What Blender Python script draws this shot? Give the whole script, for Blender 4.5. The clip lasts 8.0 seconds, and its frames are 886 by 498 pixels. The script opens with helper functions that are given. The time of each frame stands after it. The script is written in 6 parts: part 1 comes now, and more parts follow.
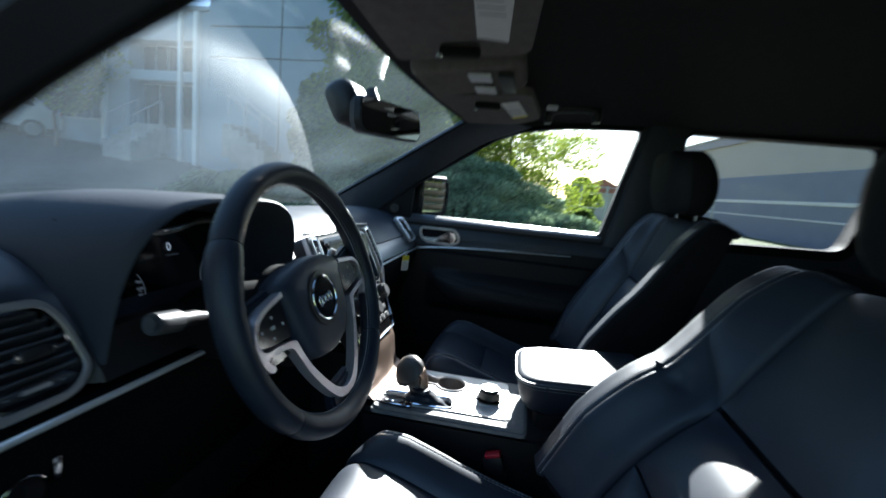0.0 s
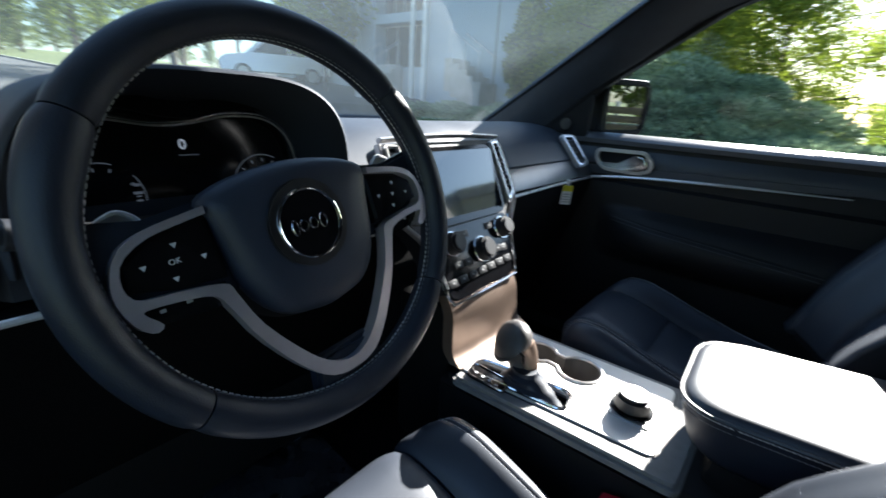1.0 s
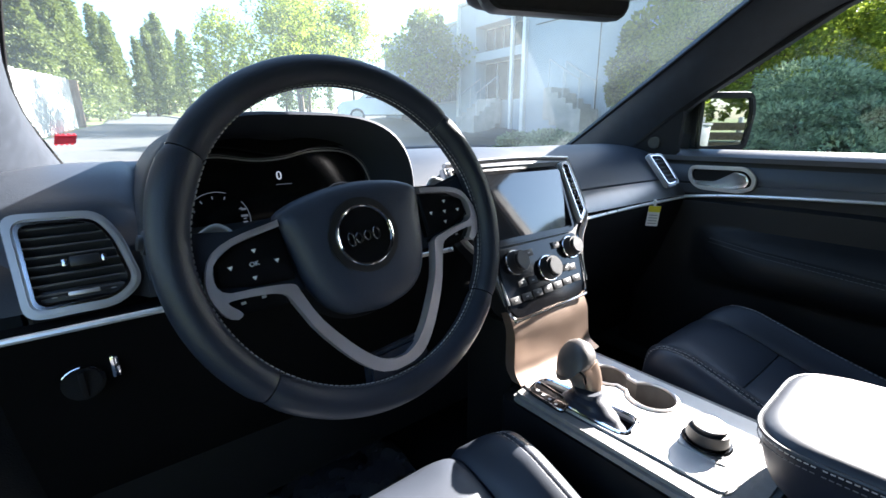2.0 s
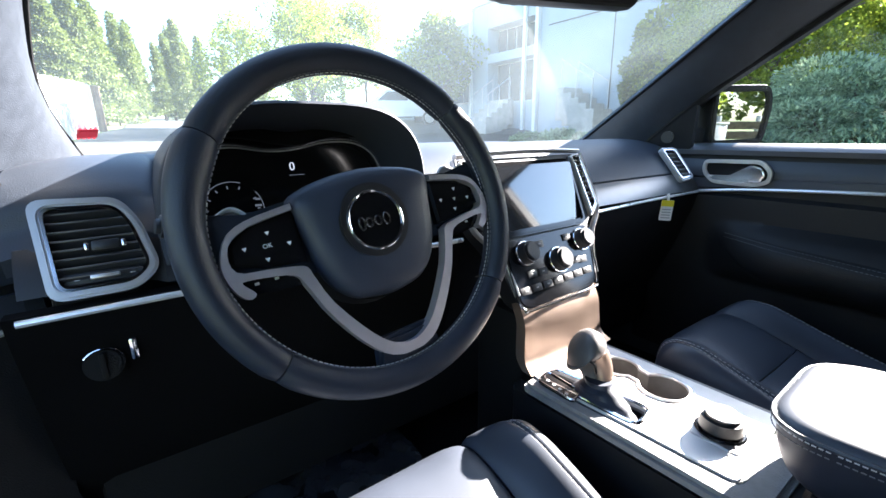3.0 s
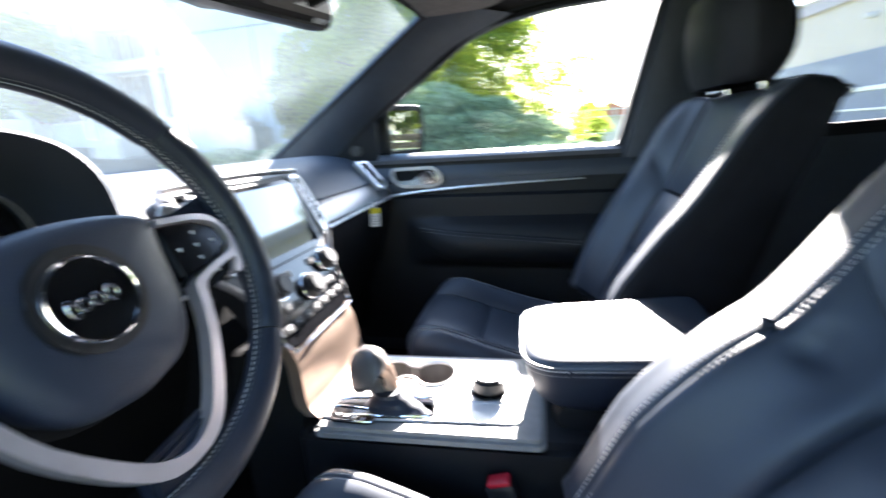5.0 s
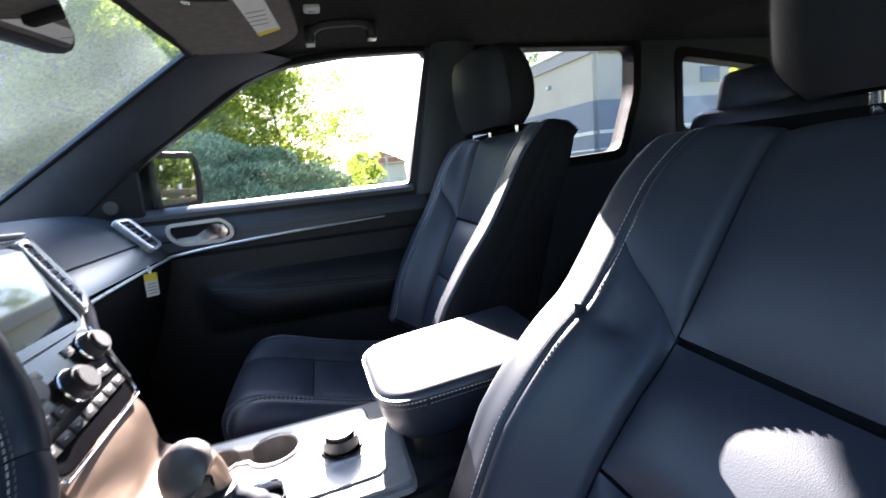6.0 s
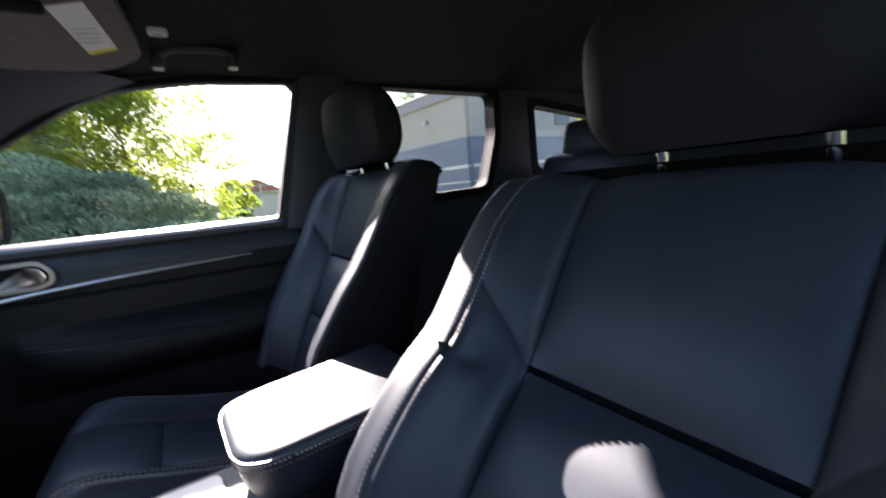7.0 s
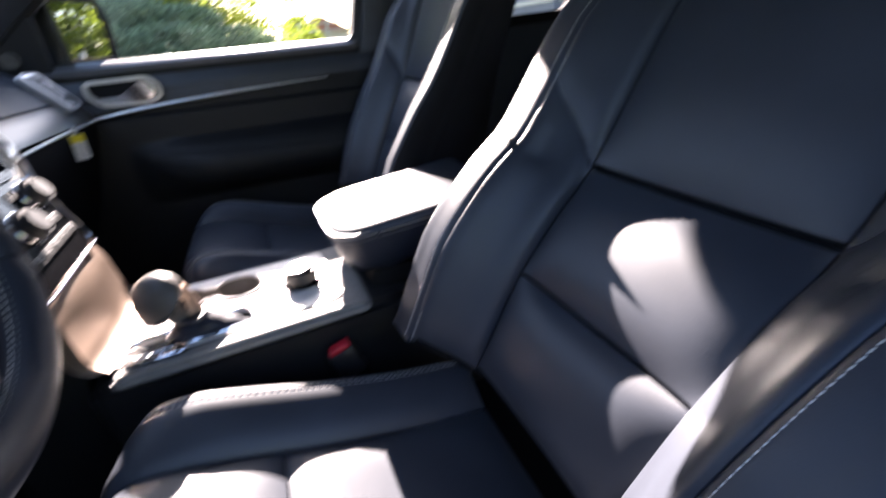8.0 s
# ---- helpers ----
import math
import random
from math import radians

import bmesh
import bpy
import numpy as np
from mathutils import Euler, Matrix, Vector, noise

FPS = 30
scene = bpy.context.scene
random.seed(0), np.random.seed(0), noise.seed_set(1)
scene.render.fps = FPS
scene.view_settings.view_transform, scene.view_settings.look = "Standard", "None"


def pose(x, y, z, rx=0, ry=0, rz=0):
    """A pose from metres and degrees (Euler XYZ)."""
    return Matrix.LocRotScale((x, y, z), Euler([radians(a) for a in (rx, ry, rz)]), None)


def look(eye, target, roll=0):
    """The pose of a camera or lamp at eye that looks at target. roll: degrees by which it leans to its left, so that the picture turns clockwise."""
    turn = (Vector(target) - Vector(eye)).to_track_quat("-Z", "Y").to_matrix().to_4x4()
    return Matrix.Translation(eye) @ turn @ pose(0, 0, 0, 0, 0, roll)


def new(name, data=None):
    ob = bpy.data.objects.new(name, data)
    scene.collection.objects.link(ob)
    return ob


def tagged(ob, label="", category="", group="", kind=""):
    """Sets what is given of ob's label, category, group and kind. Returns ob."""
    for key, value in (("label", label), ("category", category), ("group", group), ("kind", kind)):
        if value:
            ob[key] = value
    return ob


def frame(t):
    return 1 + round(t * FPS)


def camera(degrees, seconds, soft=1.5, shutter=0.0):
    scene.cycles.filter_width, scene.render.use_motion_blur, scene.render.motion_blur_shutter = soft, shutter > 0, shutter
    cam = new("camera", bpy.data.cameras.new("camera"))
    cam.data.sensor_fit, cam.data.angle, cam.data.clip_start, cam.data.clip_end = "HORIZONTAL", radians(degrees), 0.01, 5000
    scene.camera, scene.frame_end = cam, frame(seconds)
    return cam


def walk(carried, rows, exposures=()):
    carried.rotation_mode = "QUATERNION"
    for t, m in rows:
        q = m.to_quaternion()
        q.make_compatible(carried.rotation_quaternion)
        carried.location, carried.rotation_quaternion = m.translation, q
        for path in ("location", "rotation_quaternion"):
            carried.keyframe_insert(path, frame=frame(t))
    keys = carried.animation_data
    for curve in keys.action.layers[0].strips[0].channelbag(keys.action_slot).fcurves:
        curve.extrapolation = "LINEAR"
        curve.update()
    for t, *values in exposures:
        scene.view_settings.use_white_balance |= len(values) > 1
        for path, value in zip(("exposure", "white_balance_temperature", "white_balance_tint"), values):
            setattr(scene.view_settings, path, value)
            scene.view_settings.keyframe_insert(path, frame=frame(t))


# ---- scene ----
cam = camera(92.2, 8.0, soft=1.5, shutter=0.5)
PATH = [
    (0, (-0.911, -0.268, 1.237), (1.031, 0.116, 0.948), 5.4),
    (0.5, (-0.692, -0.304, 1.210), (1.093, 0.412, 0.661), 6.1),
    (1, (-0.584, -0.322, 1.177), (0.888, 0.865, 0.527), 3.5),
    (1.5, (-0.568, -0.372, 1.175), (0.690, 1.078, 0.616), 0.8),
    (3, (-0.572, -0.399, 1.155), (0.545, 1.176, 0.633), -0.8),
    (3.5, (-0.569, -0.405, 1.149), (0.584, 1.138, 0.611), -1.9),
    (4, (-0.566, -0.411, 1.149), (0.653, 1.078, 0.603), -1.8),
    (4.5, (-0.581, -0.386, 1.154), (0.946, 0.809, 0.662), -3.7),
    (5, (-0.593, -0.301, 1.162), (1.292, 0.138, 0.658), -3.6),
    (5.2, (-0.601, -0.281, 1.160), (1.324, -0.194, 0.623), -3.1),
    (6.3, (-0.574, -0.246, 1.148), (1.305, -0.858, 0.840), -6.7),
    (6.5, (-0.575, -0.254, 1.150), (1.285, -0.938, 0.879), -6.6),
    (7, (-0.590, -0.270, 1.162), (1.102, -1.295, 0.869), -5.4),
    (7.5, (-0.630, -0.261, 1.141), (0.972, -1.324, 0.591), -5.3),
    (8, (-0.636, -0.236, 1.107), (1.042, -0.849, 0.208), -5.7),
]
EXPOSURES = [(0, 2.55, 5200, 3), (0.5, 2.45, 5300, 4), (1, 2.85, 5500, 6), (1.5, 3.3, 5600, 8), (3, 4.17, 5700, 11), (3.5, 4.4, 5700, 11), (4, 4.53, 5700, 11), (4.5, 4.62, 5700, 12), (5, 4.63, 5700, 12),
             (6.5, 3.7, 5850, 19), (7.5, 3.42, 6050, 21), (8, 3.73, 6150, 22)]
walk(cam, [(t, look(eye, target, roll)) for t, eye, target, roll in PATH], EXPOSURES)

# ---- light ----
SUN_AZ, SUN_EL = 91.0, 25.6          # degrees right of the car's nose, and above the horizon
world = bpy.data.worlds.new("sky")
scene.world = world
world.use_nodes = True
wn = world.node_tree
sky = wn.nodes.new("ShaderNodeTexSky")
sky.sky_type = "NISHITA"
sky.sun_disc = False
sky.sun_elevation = radians(SUN_EL)
sky.sun_rotation = radians(SUN_AZ)
wn.nodes["Background"].inputs["Strength"].default_value = 0.05
wn.links.new(sky.outputs[0], wn.nodes["Background"].inputs["Color"])
sun_data = bpy.data.lights.new("sun", "SUN")
sun_data.energy, sun_data.angle, sun_data.color = 5.0, radians(0.5), (1.0, 0.87, 0.72)
sun = new("sun", sun_data)
sa, se = radians(SUN_AZ), radians(SUN_EL)
SUN_WAY = Vector((math.sin(sa) * math.cos(se), math.cos(sa) * math.cos(se), math.sin(se)))
sun.matrix_basis = look(SUN_WAY * 30, (0, 0, 0))


# ---- materials ----
def mat(name, base, rough=0.5, metal=0.0, vary=0.12, scale=12.0, grain=0.0, grain_scale=400.0, spec=0.5, coat=0.0,
        rough_vary=0.08, island=0.0, leafy=0.0, stretch=(1, 1, 1), tone=None, blotch=0.0):
    m = bpy.data.materials.new(name)
    m.use_nodes = True
    t = m.node_tree
    b = t.nodes["Principled BSDF"]
    b.inputs["Metallic"].default_value = metal
    b.inputs["Specular IOR Level"].default_value = spec
    b.inputs["Coat Weight"].default_value = coat
    co = t.nodes.new("ShaderNodeTexCoord")
    mp = t.nodes.new("ShaderNodeMapping")
    mp.inputs["Scale"].default_value = stretch
    t.links.new(co.outputs["Object"], mp.inputs["Vector"])
    n1 = t.nodes.new("ShaderNodeTexNoise")
    n1.inputs["Scale"].default_value, n1.inputs["Detail"].default_value = scale, 5.0
    t.links.new(mp.outputs[0], n1.inputs["Vector"])
    ramp = t.nodes.new("ShaderNodeMix")
    ramp.data_type = "RGBA"
    lo = [max(0.0, c * (1 - vary)) for c in base]
    hi = [min(1.0, c * (1 + vary)) for c in (tone or base)]
    ramp.inputs[6].default_value, ramp.inputs[7].default_value = (*lo, 1), (*hi, 1)
    stretchy = t.nodes.new("ShaderNodeMapRange")
    stretchy.inputs["From Min"].default_value, stretchy.inputs["From Max"].default_value = 0.3, 0.7
    t.links.new(n1.outputs["Fac"], stretchy.inputs["Value"])
    fac = stretchy.outputs[0]
    if island:
        geo = t.nodes.new("ShaderNodeNewGeometry")
        mixf = t.nodes.new("ShaderNodeMix")
        mixf.inputs[0].default_value = island
        t.links.new(fac, mixf.inputs[2])
        t.links.new(geo.outputs["Random Per Island"], mixf.inputs[3])
        fac = mixf.outputs[0]
    t.links.new(fac, ramp.inputs[0])
    colour = ramp.outputs[2]
    if blotch:
        n3 = t.nodes.new("ShaderNodeTexNoise")
        n3.inputs["Scale"].default_value, n3.inputs["Detail"].default_value = scale * 0.13, 3.0
        t.links.new(mp.outputs[0], n3.inputs["Vector"])
        bl = t.nodes.new("ShaderNodeMix")
        bl.data_type, bl.blend_type = "RGBA", "MULTIPLY"
        bl.inputs[0].default_value = blotch
        t.links.new(colour, bl.inputs[6])
        t.links.new(n3.outputs["Fac"], bl.inputs[7])
        colour = bl.outputs[2]
    t.links.new(colour, b.inputs["Base Color"])
    rr = t.nodes.new("ShaderNodeMapRange")
    rr.inputs["To Min"].default_value, rr.inputs["To Max"].default_value = max(0.02, rough - rough_vary), min(1, rough + rough_vary)
    t.links.new(n1.outputs["Fac"], rr.inputs["Value"])
    t.links.new(rr.outputs[0], b.inputs["Roughness"])
    if grain:
        v = t.nodes.new("ShaderNodeTexVoronoi")
        v.inputs["Scale"].default_value = grain_scale
        t.links.new(mp.outputs[0], v.inputs["Vector"])
        bp = t.nodes.new("ShaderNodeBump")
        bp.inputs["Strength"].default_value, bp.inputs["Distance"].default_value = grain, 0.001
        t.links.new(v.outputs["Distance"], bp.inputs["Height"])
        t.links.new(bp.outputs[0], b.inputs["Normal"])
    if leafy:
        tr = t.nodes.new("ShaderNodeBsdfTranslucent")
        t.links.new(colour, tr.inputs["Color"])
        mx = t.nodes.new("ShaderNodeMixShader")
        mx.inputs[0].default_value = leafy
        t.links.new(b.outputs[0], mx.inputs[1])
        t.links.new(tr.outputs[0], mx.inputs[2])
        t.links.new(mx.outputs[0], t.nodes["Material Output"].inputs["Surface"])
    return m


def glass(name, tint, dust=0.0, sheen=0.75, base=0.035):
    """A pane: clear with its mirror gloss, and a thin film of dust."""
    m = bpy.data.materials.new(name)
    m.use_nodes = True
    t = m.node_tree
    t.nodes.remove(t.nodes["Principled BSDF"])
    clear, gloss = t.nodes.new("ShaderNodeBsdfTransparent"), t.nodes.new("ShaderNodeBsdfGlossy")
    clear.inputs["Color"].default_value = (*tint, 1)
    gloss.inputs["Roughness"].default_value = 0.01
    lw, pw, fr = t.nodes.new("ShaderNodeLayerWeight"), t.nodes.new("ShaderNodeMath"), t.nodes.new("ShaderNodeMath")
    lw.inputs["Blend"].default_value = 0.5
    pw.operation, fr.operation = "POWER", "MULTIPLY_ADD"
    pw.inputs[1].default_value = 4.5
    fr.inputs[1].default_value, fr.inputs[2].default_value = sheen, base
    t.links.new(lw.outputs["Facing"], pw.inputs[0])
    t.links.new(pw.outputs[0], fr.inputs[0])
    mx = t.nodes.new("ShaderNodeMixShader")
    t.links.new(fr.outputs[0], mx.inputs[0])
    t.links.new(clear.outputs[0], mx.inputs[1])
    t.links.new(gloss.outputs[0], mx.inputs[2])
    last = mx
    if dust:
        film, noise_t, r = t.nodes.new("ShaderNodeBsdfTranslucent"), t.nodes.new("ShaderNodeTexNoise"), t.nodes.new("ShaderNodeMapRange")
        film.inputs["Color"].default_value = (0.68, 0.80, 0.84, 1)
        noise_t.inputs["Scale"].default_value, noise_t.inputs["Detail"].default_value = 2.5, 2.5
        co = t.nodes.new("ShaderNodeTexCoord")
        t.links.new(co.outputs["Object"], noise_t.inputs["Vector"])
        r.inputs["From Min"].default_value, r.inputs["From Max"].default_value = 0.35, 0.75
        r.inputs["To Min"].default_value, r.inputs["To Max"].default_value = dust * 0.4, dust * 1.6
        t.links.new(noise_t.outputs["Fac"], r.inputs["Value"])
        m2 = t.nodes.new("ShaderNodeMixShader")
        t.links.new(r.outputs[0], m2.inputs[0])
        t.links.new(mx.outputs[0], m2.inputs[1])
        t.links.new(film.outputs[0], m2.inputs[2])
        last = m2
    t.links.new(last.outputs[0], t.nodes["Material Output"].inputs["Surface"])
    return m


def glow(name, colour, power):
    m = bpy.data.materials.new(name)
    m.use_nodes = True
    b = m.node_tree.nodes["Principled BSDF"]
    b.inputs["Base Color"].default_value = (0.02, 0.02, 0.02, 1)
    b.inputs["Emission Color"].default_value = (*colour, 1)
    b.inputs["Emission Strength"].default_value = power
    return m


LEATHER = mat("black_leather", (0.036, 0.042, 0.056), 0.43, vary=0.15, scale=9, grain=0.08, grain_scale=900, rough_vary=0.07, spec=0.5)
# seat leather for the headrests, darkened: their shade is put into the colour
SHADED_LEATHER = mat("shaded_black_leather", (0.010, 0.011, 0.014), 0.62, vary=0.15, scale=9, grain=0.16, grain_scale=620, rough_vary=0.07, spec=0.25)
AIRBAG = mat("airbag_vinyl", (0.023, 0.030, 0.049), 0.50, vary=0.2, scale=14, grain=0.12, grain_scale=700, spec=0.42)
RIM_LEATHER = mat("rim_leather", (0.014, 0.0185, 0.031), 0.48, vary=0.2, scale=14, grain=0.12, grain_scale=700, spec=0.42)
DOOR_TRIM = mat("door_vinyl", (0.0065, 0.007, 0.0085), 0.55, vary=0.15, scale=10, grain=0.35, grain_scale=600, spec=0.35)
LEDGE = mat("ledge_vinyl", (0.07, 0.072, 0.078), 0.36, vary=0.1, scale=10, grain=0.15, grain_scale=600)
GRAPHITE = mat("satin_graphite", (0.20, 0.20, 0.205), 0.36, 0.6, vary=0.06, scale=30, grain=0.05, grain_scale=900)
BRONZE = mat("satin_bronze_silver", (0.34, 0.25, 0.195), 0.36, 0.75, vary=0.06, scale=30, grain=0.05, grain_scale=900)
DASH = mat("dash_vinyl", (0.028, 0.035, 0.049), 0.5, vary=0.15, scale=10, grain=0.16, grain_scale=600)
PLASTIC = mat("black_plastic", (0.011, 0.011, 0.0125), 0.45, vary=0.2, scale=15, grain=0.15, grain_scale=700)
HOOD = mat("matte_hood_vinyl", (0.024, 0.029, 0.040), 0.65, vary=0.15, scale=10, grain=0.2, grain_scale=600, spec=0.3)
MATTE = mat("matte_black_plastic", (0.005, 0.005, 0.0055), 0.75, spec=0.2, vary=0.2, scale=12, grain=0.3, grain_scale=500)
# matte plastic made darker still: the footwell's deep shade is in the colour
SHADED_BLACK = mat("shaded_black_plastic", (0.0028, 0.0028, 0.0032), 0.9, spec=0.08, vary=0.2, scale=12, grain=0.3, grain_scale=500)
GLOSSY = mat("gloss_black", (0.006, 0.006, 0.007), 0.12, vary=0.3, scale=20, rough_vary=0.04)
PADDLE = mat("pale_satin_plastic", (0.62, 0.62, 0.63), 0.3, vary=0.05, scale=30)
SATIN = mat("satin_silver", (0.56, 0.54, 0.53), 0.32, 0.7, vary=0.06, scale=30, grain=0.05, grain_scale=900)
CONSOLE_SILVER = mat("console_silver", (0.78, 0.75, 0.72), 0.45, 0.35, vary=0.06, scale=30, grain=0.06, grain_scale=900)
PAD_GREY = mat("console_pad_grey", (0.24, 0.23, 0.22), 0.6, vary=0.12, scale=60, grain=0.5, grain_scale=450)
WHEEL_TRIM = mat("satin_wheel_silver", (0.64, 0.60, 0.63), 0.33, 0.75, vary=0.08, scale=30, grain=0.05, grain_scale=900)
BRIGHT_LINE = mat("bright_trim_line", (0.84, 0.83, 0.82), 0.3, 0.6, vary=0.04, scale=30)
CHROME = mat("chrome", (0.82, 0.82, 0.84), 0.09, 1.0, vary=0.03, scale=20, rough_vary=0.03)
DIM_THREAD = mat("dark_grey_thread", (0.16, 0.16, 0.165), 0.8, vary=0.15, scale=200)
THREAD = mat("grey_thread", (0.58, 0.57, 0.56), 0.8, vary=0.15, scale=200)
SEAT_CLOTH = mat("black_seat_cloth", (0.007, 0.007, 0.0085), 0.85, vary=0.25, scale=40, grain=0.4, grain_scale=900, spec=0.2)
CARPET = mat("black_carpet", (0.005, 0.005, 0.0055), 0.95, vary=0.4, scale=180, grain=0.8, grain_scale=800, spec=0.1)
HEADLINER = mat("black_headliner_cloth", (0.030, 0.028, 0.028), 0.95, vary=0.2, scale=60, grain=0.4, grain_scale=900, spec=0.15)
VISOR_CLOTH = mat("dark_visor_cloth", (0.15, 0.132, 0.122), 0.9, vary=0.15, scale=60, grain=0.4, grain_scale=900, spec=0.2)
PILLAR_CLOTH = mat("dark_pillar_trim", (0.019, 0.024, 0.034), 0.55, vary=0.15, scale=50, grain=0.3, grain_scale=900)
GRIP_LEATHER = mat("grip_leather", (0.085, 0.078, 0.075), 0.42, vary=0.2, scale=30, grain=0.15, grain_scale=650)
CUP_GREY = mat("cup_well_grey", (0.10, 0.092, 0.085), 0.55, vary=0.15, scale=60, grain=0.2, grain_scale=450)
SLAT = mat("vent_slat_plastic", (0.028, 0.030, 0.035), 0.42, vary=0.12, scale=20, grain=0.1, grain_scale=700)
SCREEN = mat("screen_glass", (0.02, 0.022, 0.026), 0.07, vary=0.1, scale=8, spec=1.0, coat=1.0, rough_vary=0.02)
RED = mat("red_plastic", (0.52, 0.012, 0.03), 0.45, vary=0.1)
PAPER = mat("white_paper", (0.80, 0.79, 0.76), 0.8, vary=0.04, scale=40)
YELLOW = mat("yellow_print", (0.80, 0.68, 0.02), 0.7, vary=0.04)
GREY_PRINT = mat("grey_print", (0.32, 0.32, 0.32), 0.8, vary=0.05)
DARK_PRINT = mat("dark_print", (0.05, 0.05, 0.05), 0.8, vary=0.05)
ICON = mat("pale_icon_print", (0.62, 0.63, 0.65), 0.6, vary=0.05)
PAINT_DARK = mat("dark_blue_grey_car_paint", (0.03, 0.035, 0.05), 0.25, 0.3, vary=0.1, coat=1.0)
PAINT_WHITE = mat("white_car_paint", (0.78, 0.78, 0.78), 0.25, vary=0.04, coat=1.0)
MIRROR = mat("mirror_silver", (0.92, 0.93, 0.94), 0.01, 1.0, vary=0.01, rough_vary=0.005)
MIRROR.node_tree.nodes["Principled BSDF"].inputs["Roughness"].default_value = 0.01
WING_GLASS = mat("tinted_mirror", (0.46, 0.48, 0.50), 0.01, 1.0, vary=0.01, rough_vary=0.0)
PLASTIC_FILM = mat("clear_floor_film", (0.05, 0.05, 0.055), 0.08, vary=0.2, scale=20, spec=0.9, coat=1.0)
WINDSHIELD = glass("windshield_glass", (0.93, 0.96, 0.95), dust=0.024)
CLEAR = glass("side_glass", (0.95, 0.97, 0.96), sheen=0.08, base=0.010)
PRIVACY = glass("privacy_glass", (0.82, 0.82, 0.83))
DISPLAY_WHITE = glow("display_white", (0.9, 0.93, 1.0), 0.05)
DISPLAY_DIM = glow("display_dim", (0.6, 0.65, 0.75), 0.012)

ASPHALT = mat("asphalt", (0.085, 0.085, 0.088), 0.9, vary=0.25, scale=6, grain=0.8, grain_scale=90, blotch=0.35)
CONCRETE = mat("kerb_concrete", (0.38, 0.37, 0.35), 0.9, vary=0.15, scale=5, grain=0.5, grain_scale=80, blotch=0.3)
GRASS = mat("grass", (0.07, 0.11, 0.03), 0.95, vary=0.5, scale=3, grain=1.0, grain_scale=60, tone=(0.13, 0.15, 0.05))
BARK_DUST = mat("bark_mulch", (0.10, 0.075, 0.05), 0.95, vary=0.4, scale=12, grain=1.0, grain_scale=60)
BARK = mat("bark", (0.11, 0.085, 0.065), 0.9, vary=0.35, scale=20, grain=0.8, grain_scale=40, stretch=(1, 1, 0.25))
LEAF = mat("sunlit_leaf", (0.10, 0.155, 0.018), 0.55, vary=0.3, scale=3, island=0.7, leafy=0.6, tone=(0.25, 0.30, 0.032))
LEAF_DARK = mat("dark_leaf", (0.065, 0.105, 0.025), 0.55, vary=0.3, scale=3, island=0.7, leafy=0.55, tone=(0.16, 0.21, 0.045))
JUNIPER = mat("juniper_needle", (0.080, 0.130, 0.072), 0.6, vary=0.35, scale=3, island=0.8, leafy=0.4, tone=(0.30, 0.38, 0.22))
CONIFER = mat("conifer_needle", (0.05, 0.08, 0.025), 0.6, vary=0.3, scale=1, island=0.7, leafy=0.35, tone=(0.16, 0.19, 0.05))
WALL_GREY = mat("pale_grey_concrete_panel", (0.31, 0.36, 0.41), 0.85, vary=0.06, scale=1.5, grain=0.3, grain_scale=40, blotch=0.15)
WALL_BEIGE = mat("beige_render", (0.50, 0.455, 0.40), 0.9, vary=0.06, scale=1.2, grain=0.3, grain_scale=40, blotch=0.15)
FASCIA = mat("lavender_grey_fascia", (0.34, 0.32, 0.34), 0.8, vary=0.06, scale=2)
WALL_BLUE = mat("blue_grey_band", (0.20, 0.22, 0.28), 0.85, vary=0.08, scale=2, grain=0.3, grain_scale=40)
FENCE_GREY = mat("weathered_white_board", (0.40, 0.41, 0.40), 0.85, vary=0.25, scale=6, stretch=(1, 1, 0.12), blotch=0.3)
WALL_WHITE = mat("white_painted_board", (0.74, 0.74, 0.72), 0.8, vary=0.06, scale=3, blotch=0.2)
ROOF_RED = mat("red_brown_roof", (0.30, 0.12, 0.08), 0.9, vary=0.2, scale=4)
WINDOW_DARK = mat("dark_window_glass", (0.03, 0.04, 0.05), 0.08, vary=0.2, spec=0.8)
RUBBER = mat("tyre_rubber", (0.02, 0.02, 0.02), 0.8)
STEEL = mat("painted_steel", (0.42, 0.43, 0.44), 0.5, 0.4, vary=0.1)
WOOD_POST = mat("weathered_wood", (0.22, 0.14, 0.09), 0.9, vary=0.3, scale=8, stretch=(1, 1, 0.2))


# ---- builders ----
def thing(name, at, label, category, group="", kind=""):
    ob = new(name)
    ob.empty_display_size = 0.05
    ob.matrix_basis = Matrix.Translation(at)
    return tagged(ob, label, category, group, kind)


def finish(bm, name, material, smooth=True, angle=40):
    bmesh.ops.remove_doubles(bm, verts=bm.verts, dist=1e-6)
    bmesh.ops.recalc_face_normals(bm, faces=bm.faces)
    me = bpy.data.meshes.new(name)
    if smooth:
        lim = radians(angle)
        for f in bm.faces:
            f.smooth = True
        for e in bm.edges:
            if len(e.link_faces) == 2 and e.calc_face_angle(0) > lim:
                e.smooth = False
    bm.to_mesh(me)
    bm.free()
    me.materials.append(material)
    return me


def part(name, bm, material, parent, label="", smooth=True, angle=40):
    ob = new(name, finish(bm, name, material, smooth, angle))
    ob.parent = parent
    if parent.parent is None:
        ob.matrix_parent_inverse = parent.matrix_basis.inverted()
    return tagged(ob, label)


def single(name, bm, material, label, category, kind="", group="", smooth=True, angle=40):
    return tagged(new(name, finish(bm, name, material, smooth, angle)), label, category, group, kind)


